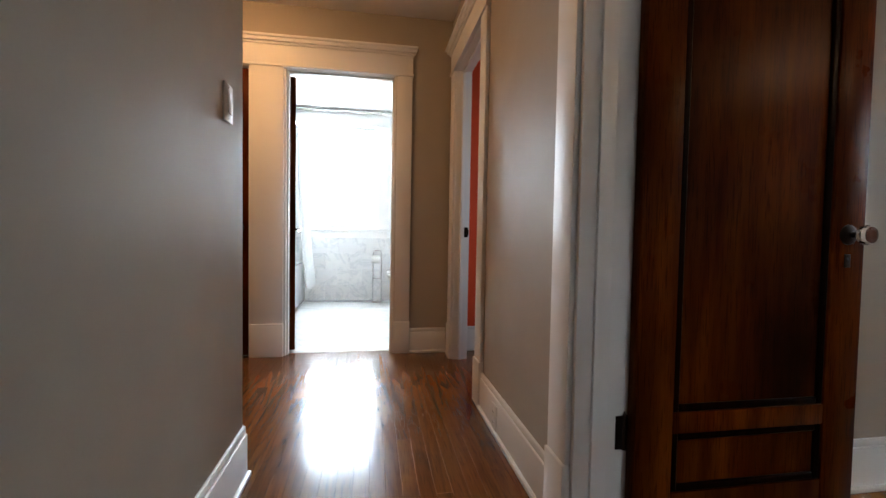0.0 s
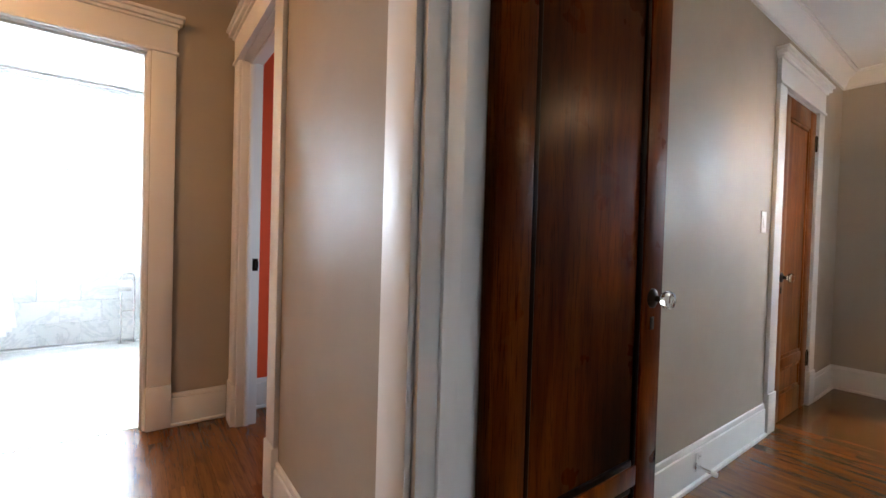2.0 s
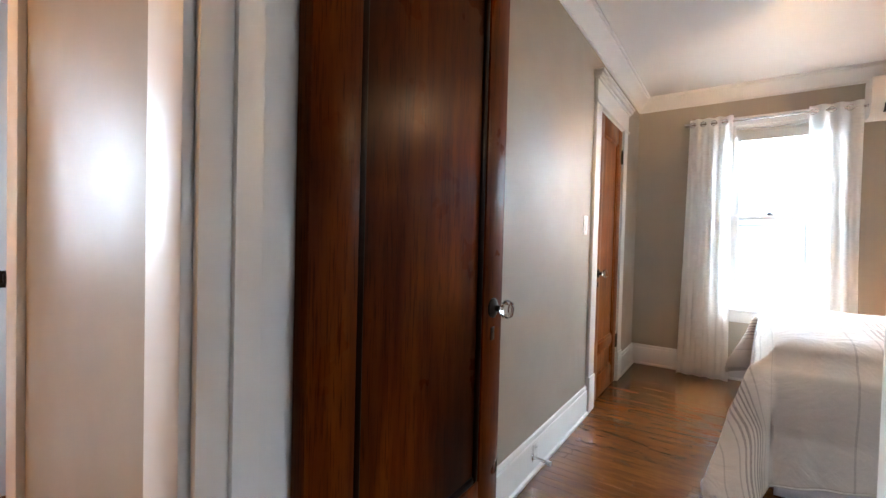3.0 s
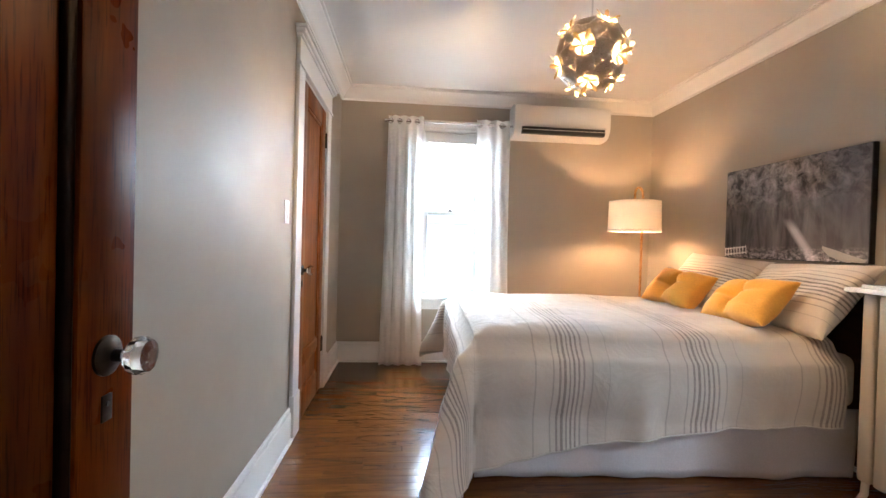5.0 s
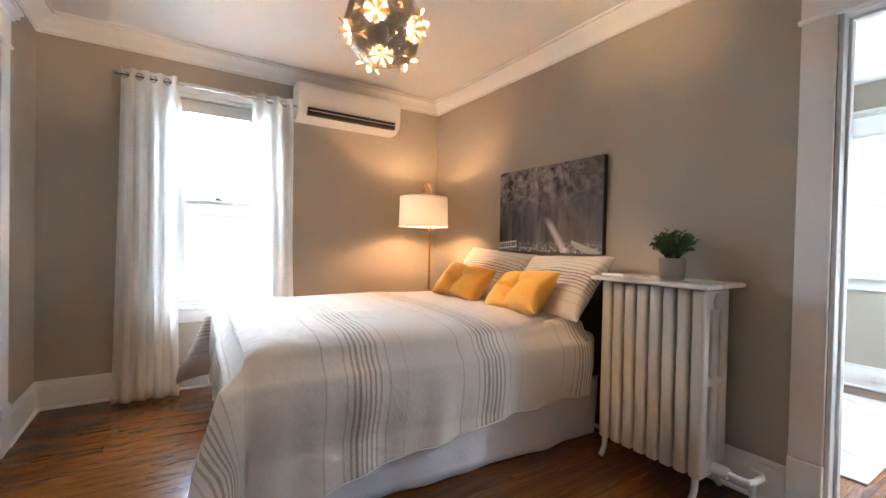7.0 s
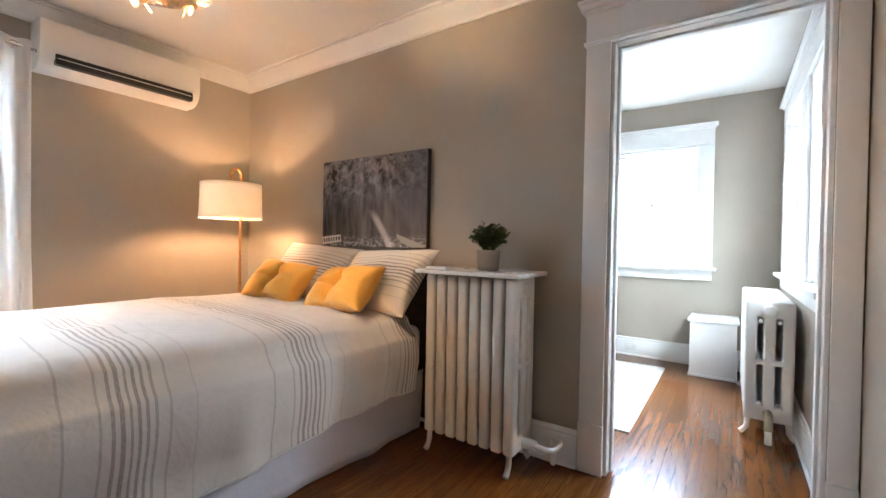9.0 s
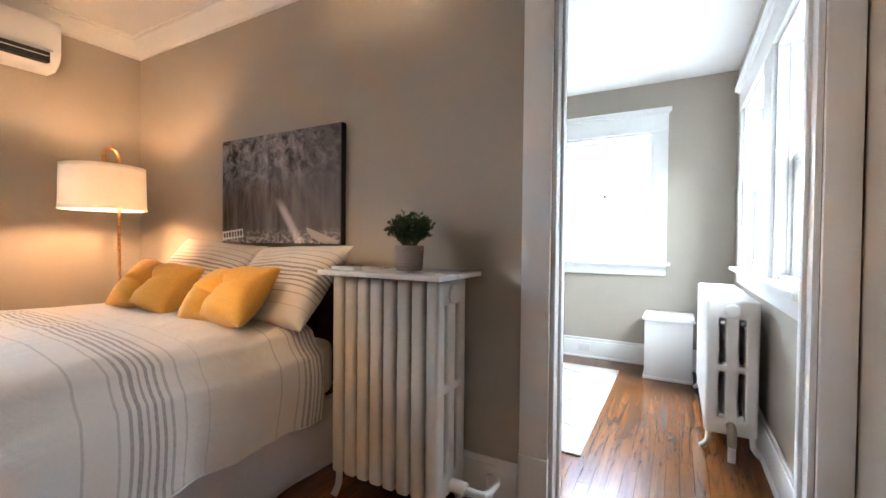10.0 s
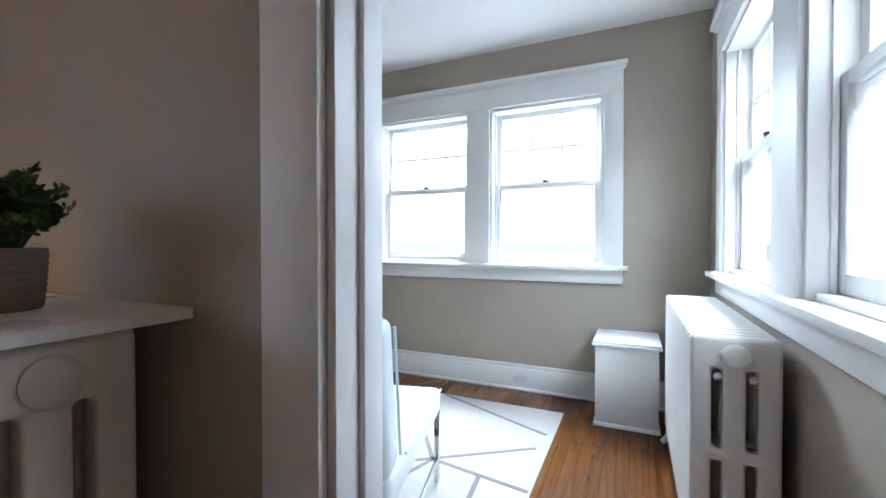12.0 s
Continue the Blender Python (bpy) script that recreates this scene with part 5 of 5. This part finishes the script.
# ---- sun room ----
chest = holder("white_box", (2.21, -3.08, 0), "white painted box with a lid against the wall", "box")
bm = bmesh.new()
box(bm, 2.045, 2.375, -3.268, -2.895, 0.02, 0.462)
part("body", bevel(bm, 0.003), TRIM, chest)
bm = bmesh.new()
box(bm, 2.028, 2.392, -3.270, -2.878, 0.462, 0.478)
box(bm, 2.033, 2.387, -3.269, -2.883, 0.478, 0.490)
part("lid", bevel(bm, 0.004, 3), TRIM, chest)
bm = bmesh.new()
box(bm, 2.036, 2.384, -3.269, -2.886, 0.0, 0.022)
part("base_moulding", bevel(bm, 0.004, 3), TRIM, chest)
for x in (2.335, 2.352, 2.318):
    bm = bmesh.new()
    rod(bm, (x, -3.20, 0.49), (x, -3.20, 0.4915), 0.006, 10)
    part("screw", bm, CHROME, chest)

rug = holder("rug", (3.3, -2.17, 0), "ivory wool rug with a pattern of taupe lines", "rug")
bm = bmesh.new()
box(bm, 2.56, 4.25, -2.965, -1.365, 0.0005, 0.0115)
part("rug_body", bevel(bm, 0.004, 3), RUG_WOOL, rug)
lines = (((2.60, -2.62), (3.35, -2.955)), ((2.62, -2.45), (3.9, -1.55)), ((2.57, -2.06), (3.05, -2.14)), ((3.05, -2.14), (3.62, -2.95)),
         ((2.80, -2.10), (2.72, -1.37)), ((2.57, -1.62), (2.78, -1.75)), ((3.05, -2.14), (3.30, -1.37)), ((3.45, -1.86), (4.24, -2.35)), ((3.9, -1.55), (4.24, -1.7)))
for (x0, y0), (x1, y1) in lines:
    a, b = Vector((x0, y0, 0)), Vector((x1, y1, 0))
    side = (b - a).normalized().cross(Vector((0, 0, 1))) * 0.011
    bm = bmesh.new()
    low = [bm.verts.new((p.x, p.y, 0.009)) for p in (a - side, a + side, b + side, b - side)]
    high = [bm.verts.new((p.x, p.y, 0.0127)) for p in (a - side, a + side, b + side, b - side)]
    bm.faces.new(high)
    for k in range(4):
        bm.faces.new((low[k], low[(k + 1) % 4], high[(k + 1) % 4], high[k]))
    part("line", bm, RUG_LINE, rug)

chair = holder("slipper_chair", (0, 0, 0), "pale blue tufted slipper chair on chrome legs, on the rug", "chair")
bm = bmesh.new()
box(bm, -0.30, 0.30, -0.34, 0.40, 0.30, 0.41)
seat = part("seat", bevel(bm, 0.03, 4), CHAIR_CLOTH, chair)
bm = bmesh.new()
box(bm, -0.30, 0.30, 0.30, 0.41, 0.40, 0.84)
bevel(bm, 0.03, 4)
bmesh.ops.rotate(bm, verts=bm.verts, cent=(0, 0.35, 0.40), matrix=Matrix.Rotation(radians(-9), 3, "X"))
back = part("backrest", bm, CHAIR_CLOTH, chair)
for x in (-0.302, 0.302):
    bm = bmesh.new()
    tube(bm, [(x, -0.31, 0.405), (x, 0.25, 0.405)], 0.005, 8)
    part("piping", bm, CHAIR_CLOTH, seat)
    bm = bmesh.new()
    tube(bm, [(x, 0.306, 0.43), (x, 0.364, 0.81)], 0.005, 8)
    part("piping", bm, CHAIR_CLOTH, back)
for x in (-0.15, 0.0, 0.15):
    for y in (-0.2, 0.02):
        bm = lathe(bmesh.new(), [(0.012, 0.0), (0.012, 0.002), (0.005, 0.005)], (x, y, 0.409), 12)
        part("button", bm, CHAIR_CLOTH, seat)
for x in (-0.285, 0.285):
    for y in (-0.315, 0.37):
        bm = bmesh.new()
        box(bm, x - 0.011, x + 0.011, y - 0.011, y + 0.011, 0.0, 0.31)
        part("leg", bevel(bm, 0.002), CHROME, chair, "square chrome leg")
    bm = bmesh.new()
    tube(bm, [(x, -0.315, 0.10), (x, 0.37, 0.10)], 0.008, 8)
    part("stretcher", bm, CHROME, chair, "chrome stretcher")
chair.matrix_basis = pose(3.15, -1.60, 0.0128, 0, 0, 14)
structure("trim_soffit", boxes((3.60, 5.08, -1.9, -0.93, 2.34, 2.449)), WALL, "boxed-in soffit under the sun room ceiling", "trim")

# ---- bathroom ----
double_hung("window_6", "x", 6.45, -1, 0.10, 1.06, 0.93, 2.28, 0.15, None, "wide white bathroom window, bright with daylight")
window_trim("trim_window_bathroom", "x", 6.45, -1, [(0.10, 1.06)], 0.93, 2.25, "white casing round the bathroom window", 0.03)
tub = holder("bathtub", (-0.3, 5.6, 0), "white bathtub along the bathroom wall", "bathtub")
bm = bmesh.new()
box(bm, -0.82, 0.14, 5.0, 6.44, 0.0, 0.50)
top = max(bm.faces, key=lambda f: f.calc_center_median().z)
inner = bmesh.ops.inset_region(bm, faces=[top], thickness=0.08)
for v in top.verts:
    v.co.z -= 0.34
part("shell", bevel(bm, 0.03, 4), PORCELAIN, tub)
bath_curtain = holder("shower_curtain", (0.16, 5.6, 0), "white shower curtain hanging over the tub's edge", "curtain")
bm = bmesh.new()
grid = []
for j in range(31):
    f = j / 30
    row = []
    for i in range(61):
        s = i / 60
        phase = s * 6 * math.tau
        row.append(bm.verts.new((0.17 + 0.10 * f * f + 0.03 * math.sin(phase) + 0.02 * f * math.sin(phase * 0.5), 5.75 + 0.55 * s * (0.75 + 0.25 * f), 2.02 - 1.78 * f)))
    grid.append(row)
for j in range(30):
    for i in range(60):
        bm.faces.new((grid[j][i], grid[j][i + 1], grid[j + 1][i + 1], grid[j + 1][i]))
part("panel", bm, BATH_CURTAIN, bath_curtain)
bath_rod = holder("curtain_rod", (0.55, 6.36, 2.41), "chrome rod across the bathroom window", "curtain rod")
bm = bmesh.new()
rod(bm, (0.0, 6.37, 2.41), (1.08, 6.37, 2.41), 0.011, 14)
part("rod", bm, CHROME, bath_rod)
for x in (0.0, 1.08):
    bm = bmesh.new()
    rod(bm, (x, 6.37, 2.41), (x, 6.448, 2.41), 0.012, 14)
    rod(bm, (x, 6.438, 2.41), (x, 6.448, 2.41), 0.025, 18)
    part("bracket", bm, CHROME, bath_rod)
shower_rod = new("shower_rod", bpy.data.meshes.new("shower_rod"))
bm = bmesh.new()
rod(bm, (0.17, 4.1, 2.035), (0.17, 6.448, 2.035), 0.011, 14)
finish(shower_rod, bm, CHROME)
tagged(shower_rod, "chrome shower rod above the bathtub", "curtain rod")
paper = holder("toilet_paper_stand", (1.06, 6.3, 0), "chrome toilet paper stand with a white roll", "toilet paper stand")
for x in (0.995, 1.10):
    bm = bmesh.new()
    rod(bm, (x, 6.28, 0.0), (x, 6.28, 0.60), 0.007, 10)
    part("post", bm, CHROME, paper)
bm = bmesh.new()
tube(bm, [(0.995, 6.28, 0.60), (0.998, 6.28, 0.64), (1.015, 6.28, 0.66), (1.08, 6.28, 0.66), (1.097, 6.28, 0.64), (1.10, 6.28, 0.60)], 0.007)
part("handle", bm, CHROME, paper)
bm = bmesh.new()
box(bm, 0.98, 1.12, 6.22, 6.34, 0.0, 0.012)
box(bm, 0.99, 1.105, 6.275, 6.285, 0.30, 0.31)
part("base", bevel(bm, 0.003), CHROME, paper)
bm = bmesh.new()
rod(bm, (0.975, 6.25, 0.55), (1.075, 6.25, 0.55), 0.052, 24)
part("roll", bm, LINING, paper, "white paper roll")
toilet = holder("toilet", (1.45, 5.95, 0), "white porcelain toilet beside the window", "toilet")
bm = bmesh.new()
lathe(bm, [(0.12, 0.0), (0.13, 0.02), (0.11, 0.14), (0.14, 0.26), (0.19, 0.36), (0.195, 0.385), (0.15, 0.39)], (1.36, 5.95, 0), 30)
part("bowl", bm, PORCELAIN, toilet)
bm = bmesh.new()
lathe(bm, [(0.195, 0.392), (0.20, 0.40), (0.20, 0.425), (0.18, 0.432)], (1.36, 5.95, 0), 30)
part("seat_lid", bm, PORCELAIN, toilet)
bm = bmesh.new()
box(bm, 1.55, 1.735, 5.75, 6.15, 0.38, 0.76)
part("tank", bevel(bm, 0.02, 3), PORCELAIN, toilet)
bm = bmesh.new()
box(bm, 1.53, 1.738, 5.735, 6.165, 0.762, 0.80)
part("tank_lid", bevel(bm, 0.012, 3), PORCELAIN, toilet)

# ---- outside ----
house = holder("neighbour_house", (14, 2, -3.2), "pale neighbouring house seen through the bedroom window", "house")
bm = bmesh.new()
box(bm, 14.0, 22.0, -4.0, 7.0, -3.2, 1.7)
part("wall", bm, SIDING, house)
for k in range(28):
    bm = bmesh.new()
    z = -3.1 + k * 0.17
    box(bm, 13.97, 14.0, -4.0, 7.0, z, z + 0.155)
    part("siding_board", bm, SIDING, house)
bm = bmesh.new()
vs = [bm.verts.new(p) for p in ((13.5, -4.4, 1.65), (22.5, -4.4, 1.65), (18, -4.4, 2.7), (13.5, 7.4, 1.65), (22.5, 7.4, 1.65), (18, 7.4, 2.7))]
for q in ((0, 1, 2), (3, 5, 4), (0, 2, 5, 3), (1, 4, 5, 2), (0, 3, 4, 1)):
    bm.faces.new([vs[i] for i in q])
part("roof", bm, SHINGLE, house)
for y in (-1.5, 1.9, 4.8):
    bm = bmesh.new()
    box(bm, 13.93, 13.99, y - 0.55, y + 0.55, -0.7, 0.9)
    w = part("window", bevel(bm, 0.01), TRIM, house)
    bm = bmesh.new()
    box(bm, 13.91, 13.94, y - 0.45, y + 0.45, -0.6, 0.8)
    part("pane", bm, metal("dark_window_glass", (0.10, 0.12, 0.15), 0.08, 0.0), w)


def bare_tree(place, height, seed, label):
    rng = random.Random(seed)
    root = holder("tree", place, label, "tree")
    trunk, crown = bmesh.new(), bmesh.new()

    def limb(bm, p, way, length, radius, depth):
        pts = [p]
        for k in range(4):
            way = (way + Vector((rng.uniform(-1, 1), rng.uniform(-1, 1), rng.uniform(-0.2, 0.6))) * 0.18).normalized()
            pts.append(pts[-1] + way * length / 4)
        tube(bm, pts, radius * 0.8, 5)
        if depth:
            for k in range(4 if depth > 1 else 5):
                start = pts[rng.choice((2, 3, 4, 4))]
                side = Vector((rng.uniform(-1, 1), rng.uniform(-1, 1), rng.uniform(0.0, 0.9))).normalized()
                limb(crown, start, (way * 0.5 + side).normalized(), length * rng.uniform(0.5, 0.72), radius * 0.5, depth - 1)

    limb(trunk, Vector(place), Vector((0.04, 0.02, 1)), height * 0.42, height * 0.028, 4)
    part("trunk", trunk, BARK, root)
    part("branches", crown, BARK, root)
    return root


bare_tree((-5.5, -4.6, -3.2), 9.0, 4, "bare winter tree with many thin branches")


# ---- floor strips and tiles ----
def strip_mesh(width, length, thick=0.012):
    bm = bmesh.new()
    box(bm, 0, width, 0, length, -thick, 0)
    bevel(bm, 0.0006, 1)
    mesh = bpy.data.meshes.new("floor_board")
    bm.to_mesh(mesh)
    bm.free()
    mesh.materials.append(FLOOR_WOOD)
    return mesh


BOARD, GAP = 0.0572, 0.0005
lengths = [0.55 + 0.16 * k for k in range(9)]
meshes = [strip_mesh(BOARD - GAP, n - GAP) for n in lengths]
rng = random.Random(11)
count, rest = 0, []
cells = []
for row in range(int((5.60 + 1.30) / BOARD)):
    x = -1.30 + row * BOARD
    low = 2.40 if x < 0.40 else -1.05 if x < 1.53 else -3.38 if x < 5.16 else -0.90
    high = 4.036 if x < 3.33 else 2.14
    y = low
    first = rng.uniform(0.1, 0.5)
    rest.append((x, y, first))
    y += first
    while y < high - 0.002:
        fits = [i for i, n in enumerate(lengths) if y + n <= high]
        if not fits:
            rest.append((x, y, high - y))
            break
        k = rng.choice(fits)
        cells.append((x, y, k))
        y += lengths[k]


def walked(x, y, n):
    """The stretch of hall, bedroom and sun room floor that is passed."""
    mid = y + n / 2
    hall = 0.5 < x < 1.56 and 1.9 < mid < 4.0
    room = 1.7 < x < 5.2 and 0.75 < mid < 2.1
    sunny = 1.75 < x < 2.75 and -3.1 < mid < -1.0
    return hall or room or sunny


verts, faces = [], []
for x, y, k in cells:
    if count < 295 and walked(x, y, lengths[k]):
        ob = new("floor_board", meshes[k])
        ob.location = (x, y, 0)
        ob.parent = floor
        count += 1
    else:
        rest.append((x, y, lengths[k]))
for x, y, n in rest:
    base = len(verts)
    x1, y1, e = x + BOARD - GAP, y + n - GAP, 0.0006
    verts += [(x, y, -e), (x1, y, -e), (x1, y1, -e), (x, y1, -e), (x + e, y + e, 0), (x1 - e, y + e, 0), (x1 - e, y1 - e, 0), (x + e, y1 - e, 0),
              (x, y, -0.012), (x1, y, -0.012), (x1, y1, -0.012), (x, y1, -0.012)]
    faces += [tuple(base + i for i in q) for q in ((4, 5, 6, 7), (0, 1, 5, 4), (1, 2, 6, 5), (2, 3, 7, 6), (3, 0, 4, 7), (8, 9, 1, 0), (9, 10, 2, 1), (10, 11, 3, 2), (11, 8, 0, 3))]
mesh = bpy.data.meshes.new("floor_boards")
mesh.from_pydata(verts, [], faces)
mesh.materials.append(FLOOR_ISLANDS)
others = tagged(new("floor_boards", mesh), "stained oak floor strips", kind="stuff")
others.parent = floor

# bathroom: marble wall tiles and a mosaic floor
bm = bmesh.new()
box(bm, 0, 0.302, 0, 0.010, 0, 0.202)
bevel(bm, 0.0015, 1)
tile = bpy.data.meshes.new("wall_tile")
bm.to_mesh(tile)
bm.free()
tile.materials.append(MARBLE)
tiled = bpy.data.objects["wall_bathroom_north"]
for j in range(4):
    for i in range(9):
        ob = new("tile", tile)
        ob.location = (-0.83 + i * 0.305 - (0.152 if j % 2 else 0), 6.4395, 0.002 + j * 0.205)
        ob.parent = tiled
verts, faces = [], []
r = 0.027
for j in range(54):
    for i in range(44):
        cx, cy = -0.4 + (i + 0.5 * (j % 2)) * r * 1.80, 4.07 + j * r * 1.56
        if cx > 1.72 or cy > 6.41 or (cx < 0.14 and cy > 4.98):
            continue
        base = len(verts)
        for rr, z in ((r * 0.985, -0.012), (r * 0.985, -0.0015), (r * 0.94, 0.0)):
            verts += [(cx + rr * math.cos(radians(60 * k + 30)), cy + rr * math.sin(radians(60 * k + 30)), z) for k in range(6)]
        faces.append(tuple(base + 12 + k for k in range(6)))
        for lo in (0, 6):
            faces += [(base + lo + k, base + lo + (k + 1) % 6, base + lo + 6 + (k + 1) % 6, base + lo + 6 + k) for k in range(6)]
mesh = bpy.data.meshes.new("mosaic_tiles")
mesh.from_pydata(verts, [], faces)
mesh.materials.append(MARBLE)
mosaic = tagged(new("mosaic_tiles", mesh), "white hexagonal marble mosaic tiles", kind="stuff")
mosaic.parent = floor_bath
